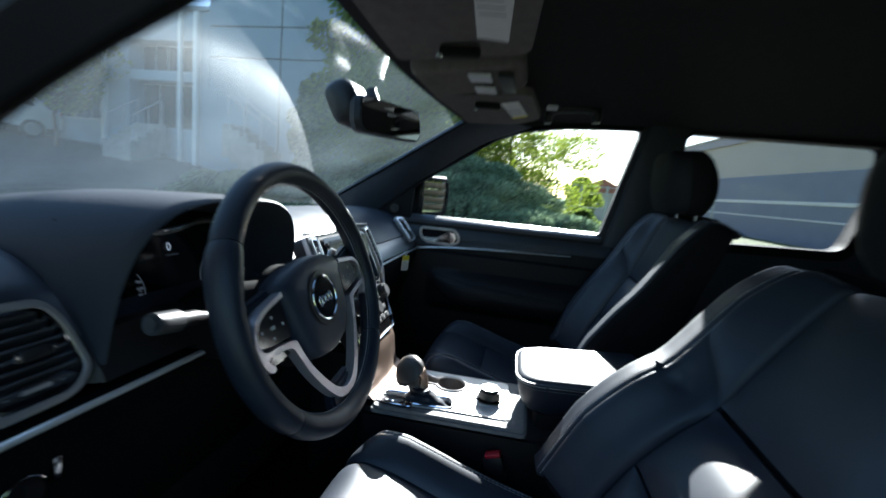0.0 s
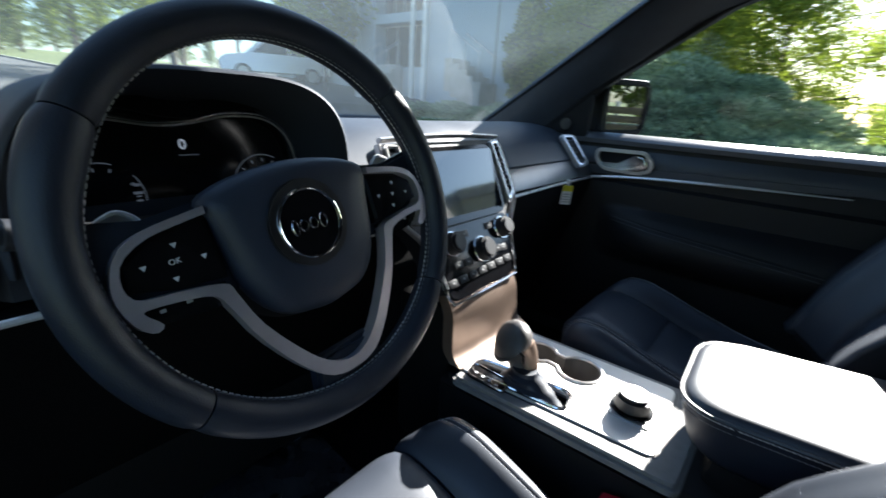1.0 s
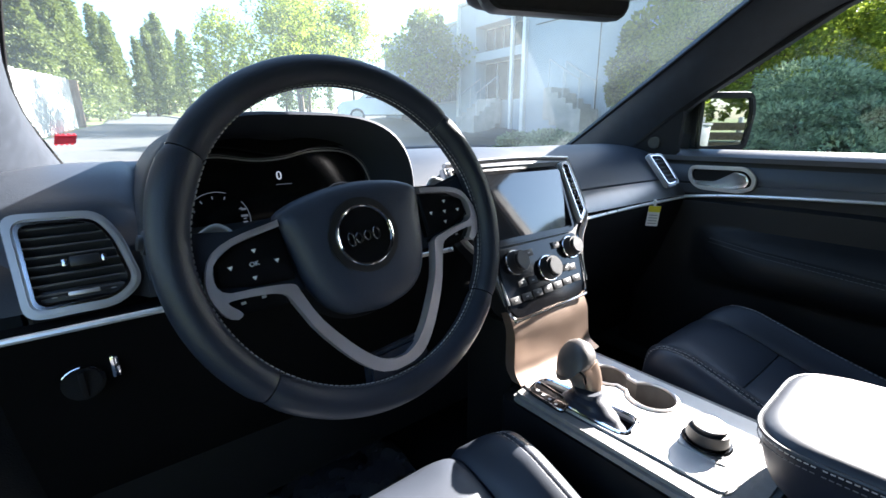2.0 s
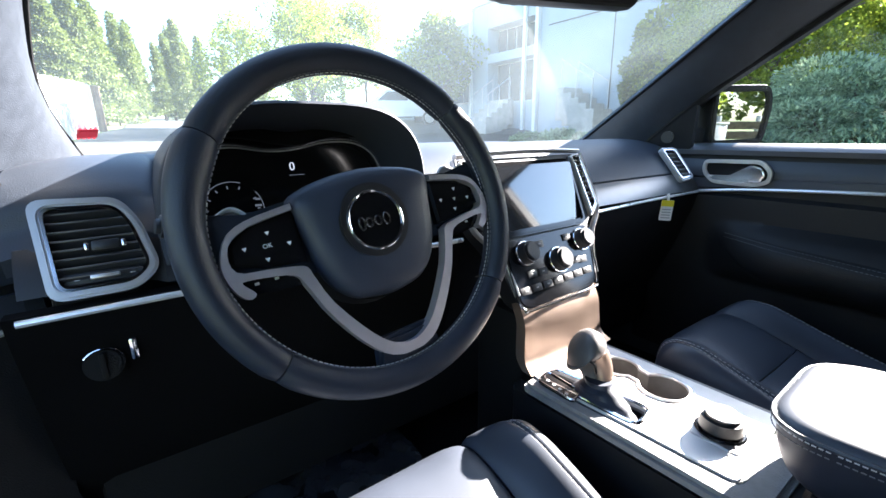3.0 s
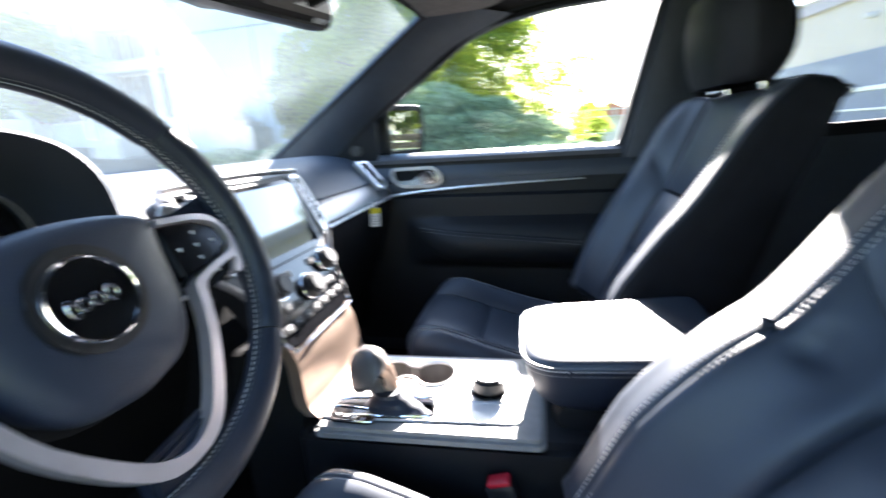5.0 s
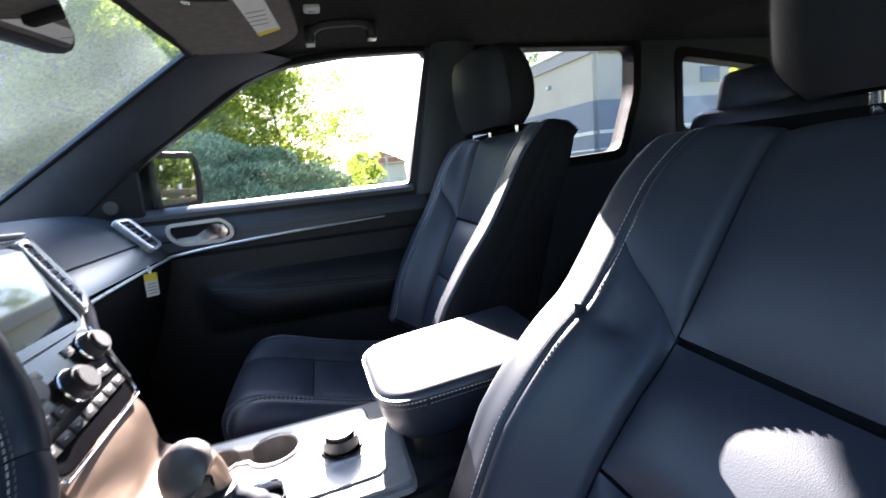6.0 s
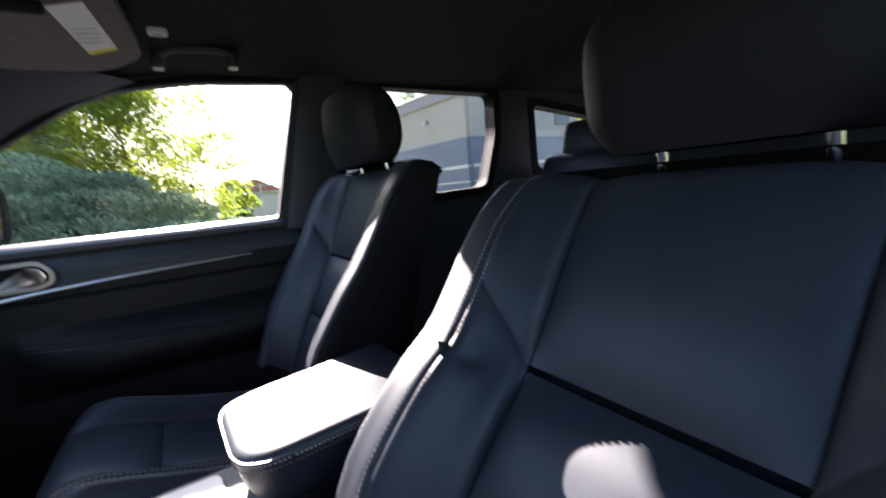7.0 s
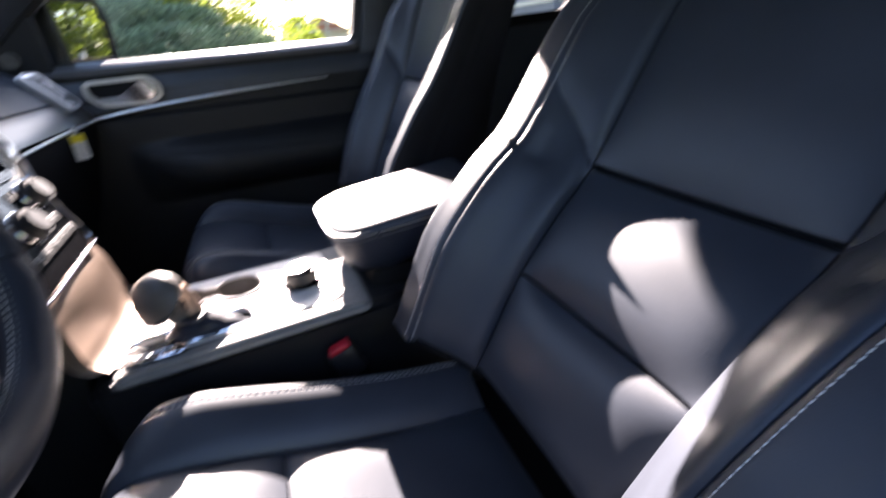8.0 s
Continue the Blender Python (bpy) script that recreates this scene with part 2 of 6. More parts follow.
def joined(*bms):
    out = bmesh.new()
    for b in bms:
        me = bpy.data.meshes.new("tmp")
        b.to_mesh(me)
        b.free()
        out.from_mesh(me)
        bpy.data.meshes.remove(me)
    return out


def box(c, s, bevel=0.0, seg=2, turn=None):
    bm = bmesh.new()
    bmesh.ops.create_cube(bm, size=1.0)
    bmesh.ops.scale(bm, vec=s, verts=bm.verts)
    if bevel:
        bmesh.ops.bevel(bm, geom=bm.edges[:], offset=bevel, segments=seg, affect="EDGES", profile=0.5)
    m = Matrix.Translation(c) @ (turn.to_4x4() if turn else Matrix.Identity(4))
    bmesh.ops.transform(bm, matrix=m, verts=bm.verts)
    return bm


def rot(x=0, y=0, z=0):
    return Euler((radians(x), radians(y), radians(z))).to_matrix()


def disc(c, axis, r, depth, seg=28, bevel=0.0, r2=None):
    """A short cylinder or cone frustum from c along axis."""
    bm = bmesh.new()
    bmesh.ops.create_cone(bm, cap_ends=True, segments=seg, radius1=r, radius2=r if r2 is None else r2, depth=depth)
    if bevel:
        rim = [e for e in bm.edges if len(e.link_faces) == 2 and e.calc_face_angle(0) > 1.0]
        bmesh.ops.bevel(bm, geom=rim, offset=bevel, segments=2, affect="EDGES")
    q = Vector(axis).to_track_quat("Z", "Y").to_matrix().to_4x4()
    bmesh.ops.transform(bm, matrix=Matrix.Translation(c) @ q @ Matrix.Translation((0, 0, depth / 2)), verts=bm.verts)
    return bm


def loft(rings, closed=False, caps=True):
    bm = bmesh.new()
    vs = [[bm.verts.new(p) for p in r] for r in rings]
    n = len(rings[0])
    pairs = list(zip(vs, vs[1:])) + ([(vs[-1], vs[0])] if closed else [])
    for a, b in pairs:
        for i in range(n):
            bm.faces.new((a[i], a[(i + 1) % n], b[(i + 1) % n], b[i]))
    if caps and not closed:
        bm.faces.new(vs[0])
        bm.faces.new(vs[-1])
    return bm


def tube(points, r, n=10, closed=False, flat=1.0):
    """A round bar along points; r is one radius or one for each point; flat squeezes it upward."""
    pts = [Vector(p) for p in points]
    rad = r if isinstance(r, (list, tuple)) else [r] * len(pts)
    rings, up = [], None
    for i, p in enumerate(pts):
        a = pts[(i - 1) % len(pts)] if closed or i else p
        b = pts[(i + 1) % len(pts)] if closed or i < len(pts) - 1 else p
        d = (b - a).normalized()
        if up is None:
            up = Vector((0, 0, 1)) if abs(d.z) < 0.9 else Vector((0, 1, 0))
        side = d.cross(up).normalized()
        up = side.cross(d).normalized()
        rings.append([p + rad[i] * (math.cos(k) * side + flat * math.sin(k) * up) for k in (2 * math.pi * j / n for j in range(n))])
    return loft(rings, closed)


def spline(points, n):
    """Catmull-Rom through points, n samples."""
    p = [Vector(q) for q in points]
    p = [2 * p[0] - p[1]] + p + [2 * p[-1] - p[-2]]
    out = []
    for k in range(n):
        f = k / (n - 1) * (len(p) - 3)
        i = min(int(f), len(p) - 4)
        u = f - i
        a, b, c, d = p[i:i + 4]
        out.append(0.5 * (2 * b + (c - a) * u + (2 * a - 5 * b + 4 * c - d) * u * u + (3 * b - a - 3 * c + d) * u ** 3))
    return out


def sheet(fn, nu, nv, thick=0.0, inward=None):
    """A surface fn(u, v) over 0..1 x 0..1; thick gives it a back, moved by inward(u, v) or along its normal."""
    bm = bmesh.new()
    g = [[bm.verts.new(fn(i / nu, j / nv)) for j in range(nv + 1)] for i in range(nu + 1)]
    for i in range(nu):
        for j in range(nv):
            bm.faces.new((g[i][j], g[i + 1][j], g[i + 1][j + 1], g[i][j + 1]))
    if thick:
        bm.normal_update()
        back = [[bm.verts.new(g[i][j].co + (Vector(inward) * thick if inward else -g[i][j].normal * thick)) for j in range(nv + 1)] for i in range(nu + 1)]
        for i in range(nu):
            for j in range(nv):
                bm.faces.new((back[i][j], back[i][j + 1], back[i + 1][j + 1], back[i + 1][j]))
        edge = [(i, 0) for i in range(nu + 1)] + [(nu, j) for j in range(1, nv + 1)] + [(i, nv) for i in range(nu - 1, -1, -1)] + [(0, j) for j in range(nv - 1, 0, -1)]
        for (a, b), (c, d) in zip(edge, edge[1:] + edge[:1]):
            bm.faces.new((g[a][b], back[a][b], back[c][d], g[c][d]))
    return bm


def cushion(fn, u0, u1, v0, v1, nu=14, nv=14, puff=0.012, deep=0.05, sharp=5):
    """A padded panel on the surface fn(u, v), rounded into its seams on all sides."""
    def place(a, b):
        u, v = u0 + (u1 - u0) * a, v0 + (v1 - v0) * b
        e = 1e-3
        p = fn(u, v)
        n = (fn(u + e, v) - fn(u - e, v)).cross(fn(u, v + e) - fn(u, v - e)).normalized() * (1 if u1 > u0 else -1)
        lift = (1 - abs(2 * a - 1) ** sharp) * (1 - abs(2 * b - 1) ** sharp)
        return p + n * (puff * lift - 0.0035), n
    ease = lambda x: 0.5 - 0.5 * math.cos(math.pi * x)
    bm = bmesh.new()
    top = [[bm.verts.new(place(ease(i / nu), ease(j / nv))[0]) for j in range(nv + 1)] for i in range(nu + 1)]
    low = {}
    for i in range(nu + 1):
        for j in range(nv + 1):
            if i in (0, nu) or j in (0, nv):
                p, n = place(ease(i / nu), ease(j / nv))
                low[i, j] = bm.verts.new(p - n * deep)
    for i in range(nu):
        for j in range(nv):
            bm.faces.new((top[i][j], top[i + 1][j], top[i + 1][j + 1], top[i][j + 1]))
    edge = [(i, 0) for i in range(nu + 1)] + [(nu, j) for j in range(1, nv + 1)] + [(i, nv) for i in range(nu - 1, -1, -1)] + [(0, j) for j in range(nv - 1, 0, -1)]
    for a, b in zip(edge, edge[1:] + edge[:1]):
        bm.faces.new((top[a[0]][a[1]], low[a], low[b], top[b[0]][b[1]]))
    return bm


def round_poly(pts, r, n=4):
    """The outline pts with its corners rounded by r (one radius or one for each corner)."""
    out = []
    rr = r if isinstance(r, (list, tuple)) else [r] * len(pts)
    for i, p in enumerate(pts):
        p = Vector(p)
        a, b = Vector(pts[i - 1]), Vector(pts[(i + 1) % len(pts)])
        da, db = (a - p), (b - p)
        k = min(rr[i], da.length * 0.45, db.length * 0.45)
        s, e = p + da.normalized() * k, p + db.normalized() * k
        for j in range(n + 1):
            u = j / n
            out.append((1 - u) ** 2 * s + 2 * u * (1 - u) * p + u * u * e)
    return out


def plate(outer, holes, m, thick, bevel=0.0):
    """A plate in the plane of m (x, y of the outlines), thick along m's +z, with holes through it."""
    bm = bmesh.new()
    edges = []
    for loop in [outer] + list(holes):
        vs = [bm.verts.new((p[0], p[1], 0)) for p in loop]
        edges += [bm.edges.new((vs[i], vs[(i + 1) % len(vs)])) for i in range(len(vs))]
    bmesh.ops.triangle_fill(bm, use_beauty=True, use_dissolve=False, edges=edges)
    faces = bm.faces[:]
    ext = bmesh.ops.extrude_face_region(bm, geom=faces)
    up = [g for g in ext["geom"] if isinstance(g, bmesh.types.BMVert)]
    bmesh.ops.translate(bm, vec=(0, 0, thick), verts=up)
    bmesh.ops.recalc_face_normals(bm, faces=bm.faces)
    if bevel:
        top = set(up)
        rim = [e for e in bm.edges if e.verts[0] in top and e.verts[1] in top and len(e.link_faces) == 2 and e.calc_face_angle(0) > 1.0]
        bmesh.ops.bevel(bm, geom=rim, offset=bevel, segments=2, affect="EDGES")
    bmesh.ops.transform(bm, matrix=m, verts=bm.verts)
    return bm


def ring_outline(outer, inset):
    """The outline moved inward by inset towards its middle."""
    c = sum((Vector(p) for p in outer), Vector((0, 0))) / len(outer)
    out = []
    n = len(outer)
    for i, p in enumerate(outer):
        t = (Vector(outer[(i + 1) % n]) - Vector(outer[i - 1])).normalized()
        nrm = Vector((-t.y, t.x))
        if nrm.dot(c - Vector(p)) < 0:
            nrm = -nrm
        out.append(Vector(p) + nrm * inset)
    return out


def inset(pts, d):
    """The outline pts (any turn) with each side moved inward by d."""
    area = sum(pts[i - 1][0] * pts[i][1] - pts[i][0] * pts[i - 1][1] for i in range(len(pts)))
    sg = 1 if area > 0 else -1
    out = []
    for i in range(len(pts)):
        a, p, b = Vector(pts[i - 1]), Vector(pts[i]), Vector(pts[(i + 1) % len(pts)])
        u, w = (p - a).normalized(), (b - p).normalized()
        na, nb = Vector((-u.y, u.x)) * sg, Vector((-w.y, w.x)) * sg
        k = max(0.35, 1 + na.dot(nb))
        out.append(p + (na + nb) * d / k)
    return out


def plane_at(o, right, up):
    """A matrix whose x is right, y is up and z is their normal, at o."""
    r = Vector(right).normalized()
    n = r.cross(Vector(up)).normalized()
    u = n.cross(r)
    return Matrix((( r.x, u.x, n.x, o[0]), (r.y, u.y, n.y, o[1]), (r.z, u.z, n.z, o[2]), (0, 0, 0, 1)))


def stitches(points, length=0.005, gap=0.0025, r=0.0006):
    """A row of short threads along points."""
    pts = [Vector(p) for p in points]
    reach = [0.0]
    for a, b in zip(pts, pts[1:]):
        reach.append(reach[-1] + (b - a).length)
    bms, at, i = bmesh.new(), 0.0, 0

    def along(d, j):
        while j < len(pts) - 2 and reach[j + 1] < d:
            j += 1
        span = max(1e-9, reach[j + 1] - reach[j])
        return pts[j].lerp(pts[j + 1], min(1.0, (d - reach[j]) / span)), j

    while at + length < reach[-1]:
        p, i = along(at, i)
        q, i = along(at + length, i)
        at += length + gap
        d = (q - p).normalized()
        side = d.cross(Vector((0.3, 0.5, 0.8))).normalized() * r
        up = side.cross(d).normalized() * r
        v = [bms.verts.new(c) for c in (p + side, p + up, p - side, p - up, q + side, q + up, q - side, q - up)]
        for k in range(4):
            bms.faces.new((v[k], v[(k + 1) % 4], v[4 + (k + 1) % 4], v[4 + k]))
        bms.faces.new(v[:4])
        bms.faces.new(v[4:])
    return bms


def lettering(text, m, size, depth=0.0004):
    """Text as a mesh in the plane of m, centred."""
    cu = bpy.data.curves.new("letters", "FONT")
    cu.body, cu.size, cu.align_x, cu.align_y, cu.extrude = text, size, "CENTER", "CENTER", depth
    cu.resolution_u = 3
    ob = bpy.data.objects.new("letters", cu)
    scene.collection.objects.link(ob)
    me = bpy.data.meshes.new_from_object(ob.evaluated_get(bpy.context.evaluated_depsgraph_get()))
    bpy.data.objects.remove(ob)
    bm = bmesh.new()
    bm.from_mesh(me)
    bpy.data.meshes.remove(me)
    bmesh.ops.transform(bm, matrix=m, verts=bm.verts)
    return bm


# ---- the car's shell ----
def side_plane(x):
    return plane_at((x, 0, 0), (0, 1, 0), (0, 0, 1))


FRONT_GLASS = [(0.33, 1.112), (0.148, 1.259), (-0.03, 1.375), (-0.113, 1.429), (-0.212, 1.464), (-0.373, 1.485), (-0.606, 1.492), (-0.515, 1.113)]
REAR_GLASS = [(-0.72, 1.125), (-0.75, 1.494), (-1.336, 1.486), (-1.331, 1.333), (-1.269, 1.143)]
QUARTER_GLASS = [(-1.54, 1.19), (-1.533, 1.449), (-1.92, 1.40), (-1.98, 1.22)]
DOORWAY = [(0.40, 0.55), (0.42, 0.95), (0.30, 1.08), (0.07, 1.25), (-0.10, 1.335), (-0.25, 1.40), (-0.45, 1.45), (-0.62, 1.46), (-0.66, 1.0), (-0.60, 0.55)]
SIDE = [(0.62, 0.40), (0.62, 1.08), (0.42, 1.12), (0.20, 1.29), (-0.05, 1.43), (-0.14, 1.52), (-2.18, 1.52), (-2.25, 0.40)]

single("wall_right", plate(SIDE, [round_poly(FRONT_GLASS, 0.02), round_poly(REAR_GLASS, 0.03), round_poly(QUARTER_GLASS, 0.03)], side_plane(0.705), 0.05, 0.006),
       PILLAR_CLOTH, "dark trimmed right side of the car with three windows", "car side", "structure", smooth=False)
single("wall_left", plate(SIDE, [round_poly(DOORWAY, 0.05), round_poly(REAR_GLASS, 0.03), round_poly(QUARTER_GLASS, 0.03)], side_plane(-0.755), 0.05, 0.006),
       PILLAR_CLOTH, "dark trimmed left side of the car with its front doorway open", "car side", "structure", smooth=False)


def pane(name, outline, x, material, label):
    w = single(name, plate(outline, [], side_plane(x), 0.003), material, label, "window", "structure", smooth=False)
    w.visible_shadow = False
    return w


pane("window_1", ring_outline(FRONT_GLASS, -0.008), 0.735, CLEAR, "clear glass of the front passenger door window")
pane("window_2", ring_outline(REAR_GLASS, -0.008), 0.735, PRIVACY, "grey tinted glass of the rear door window")
pane("window_3", ring_outline(QUARTER_GLASS, -0.008), 0.735, PRIVACY, "grey tinted rear quarter glass")
pane("window_4", ring_outline(REAR_GLASS, -0.008), -0.738, PRIVACY, "grey tinted glass of the left rear door")
pane("window_5", ring_outline(QUARTER_GLASS, -0.008), -0.738, PRIVACY, "grey tinted left rear quarter glass")


for hole in (REAR_GLASS, QUARTER_GLASS):
    single("trim_window_lining", plate(round_poly(inset(hole, -0.028), 0.04), [round_poly(inset(hole, 0.003), 0.03)], side_plane(0.7005), 0.058), MATTE, "black lining round a rear side window", "seal", "structure", smooth=False)


def head_z(x, y):
    z = 1.500 + 0.055 * (1 - abs(x / 0.70) ** 3)
    return z - 0.075 * max(0.0, 1 - (0.0 - y) / 0.32) ** 1.6 if y > -0.32 else z


ceil = sheet(lambda u, v: Vector((-0.71 + 1.42 * u, (0.035 * (1 - (2 * u - 1) ** 2)) * (1 - v) - 0.022 * (1 - v) - 2.2 * v, head_z(-0.71 + 1.42 * u, -0.01 - 2.19 * v))), 24, 40, 0.05, (0, 0, 1))
single("ceiling", ceil, HEADLINER, "black cloth headliner over the seats", "headliner", "structure", angle=60)
single("trim_roof", sheet(lambda u, v: Vector((-0.73 + 1.46 * u, 0.02 - 2.24 * v, head_z(-0.71 + 1.42 * u, -0.01 - 2.19 * v) + 0.058)), 20, 24, 0.01, (0, 0, 1)), PAINT_DARK, "dark painted roof of the car", "roof", "structure", angle=60)
single("floor", box((0, -0.78, 0.425), (1.46, 2.9, 0.05), 0.01), CARPET, "black carpeted car floor", "floor", "structure")
single("wall_front", box((0, 0.66, 0.75), (1.46, 0.06, 0.68), 0.01), CARPET, "black carpeted bulkhead behind the dashboard", "bulkhead", "structure")
single("wall_back", plate([(-0.74, 0.40), (0.74, 0.40), (0.74, 1.60), (-0.74, 1.60)], [round_poly([(-0.58, 1.17), (0.58, 1.17), (0.52, 1.44), (-0.52, 1.44)], 0.05)],
       plane_at((0, -2.2, 0), (1, 0, 0), (0, 0, 1)), 0.04, 0.004), PILLAR_CLOTH, "dark tailgate trim with the rear window", "tailgate", "structure", smooth=False)
rear_pane = single("window_6", plate([(-0.6, 1.10), (0.6, 1.10), (0.54, 1.46), (-0.54, 1.46)], [], plane_at((0, -2.225, 0), (1, 0, 0), (0, 0, 1)), 0.003),
                   PRIVACY, "grey tinted rear window", "window", "structure", smooth=False)
rear_pane.visible_shadow = False


def screen_pt(a, v):
    """The windshield: a runs -1 to 1 across, v from its foot to its head."""
    side = 0.714 - 0.149 * v
    y = 0.564 - 0.578 * v + (0.10 - 0.05 * v) * (1 - a * a)
    z = 1.128 + 0.335 * v + 0.012 * (1 - a * a)
    return Vector((side * a, y, z))


ws = single("window_7", sheet(lambda u, v: screen_pt(2.04 * u - 1.02, v * 1.04 - 0.03), 24, 14, 0.005), WINDSHIELD,
            "clear dusty windshield glass", "windshield", "structure", angle=60)
ws.visible_shadow = False
for sgn, nm in ((1, "trim_pillar_right"), (-1, "trim_pillar_left")):
    inner = [screen_pt(1, v) for v in (-0.06, 0.25, 0.5, 0.75, 1.02)]
    outer = [Vector(p) for p in ((0.708, 0.34, 1.105), (0.702, 0.205, 1.215), (0.702, 0.065, 1.31), (0.702, -0.085, 1.412), (0.70, -0.24, 1.475))]
    if sgn < 0:
        inner = [p - Vector((0.078 * max(0.0, 1 - v / 0.36) ** 1.3, 0, 0)) for p, v in zip(inner, (-0.03, 0.25, 0.5, 0.75, 1.02))]
    inner, outer = spline(inner, 15), spline(outer, 15)
    rings = []
    for a, b in zip(inner, outer):
        c = (a + b) / 2
        bulge = Vector((-0.9, -0.25, 0.1)).normalized()
        ring = [a + Vector((0.02, 0.03, 0.0)), a]
        for k in (0.12, 0.3, 0.5, 0.7, 0.88):
            ring.append(a.lerp(b, k) + bulge * 0.026 * math.sin(math.pi * k))
        ring += [b, b + Vector((0.035, 0.01, 0))]
        rings.append([Vector((p.x * sgn, p.y, p.z)) for p in ring])
    single(nm, loft(rings), PILLAR_CLOTH, "padded dark windshield pillar trim", "pillar trim", "structure", angle=50)
    single("trim_glass_edge", tube([Vector((p.x * sgn, p.y - 0.001, p.z - 0.002)) for p in inner], 0.0042, 8), MATTE, "black rubber edge of the windshield", "seal", "structure")
# strips round the windshield edge, the window seals and the B pillar pads
for sgn, nm in ((1, "trim_door_seal_right"), (-1, "trim_door_seal_left")):
    line = FRONT_GLASS[:7] if sgn > 0 else DOORWAY[2:9]
    single(nm, tube(spline([(0.703 * sgn, y, z + 0.004) for y, z in line], 40), 0.009, 8), MATTE, "rubber seal round the front door opening", "seal", "structure")
for sgn, nm in ((1, "trim_b_pillar_right"), (-1, "trim_b_pillar_left")):
    rings = []
    for y, z, w in ((-0.555, 1.08, 0.055), (-0.585, 1.2, 0.05), (-0.615, 1.33, 0.045), (-0.64, 1.45, 0.045), (-0.655, 1.53, 0.05)):
        rings.append([Vector((sgn * (0.71 - d), y + o, z)) for o, d in ((0.028, 0.0), (0.024, 0.022), (0.0, 0.035), (-w, 0.038), (-2.2 * w, 0.03), (-2.3 * w, 0.0))])
    single(nm, loft(rings), PILLAR_CLOTH, "padded dark centre pillar trim", "pillar trim", "structure", angle=50)
# bonnet and outer skin ahead of the windshield, seen from above and outside only
single("trim_bonnet", sheet(lambda u, v: Vector((-0.78 + 1.56 * u, 0.70 + 1.15 * v, 1.085 - 0.10 * v - 0.10 * abs(2 * u - 1) ** 4)), 16, 10, 0.03, (0, 0, -1)), PAINT_DARK,
       "dark painted bonnet of the car", "bonnet", "structure")


# ---- front doors ----
def door_x(y, z):
    """How far the inner face of the door trim stands from the car's middle."""
    x = 0.695
    if z > 1.02:
        x += 0.012 * (z - 1.02) / 0.09
    if z < 0.99:
        x -= 0.012
    arm = max(0.0, 1 - ((z - 0.845) / 0.075) ** 2) * min(1, max(0, (0.10 - y) / 0.16))
    return x - 0.055 * arm ** 0.7 + 0.03 * max(0.0, 0.78 - z)


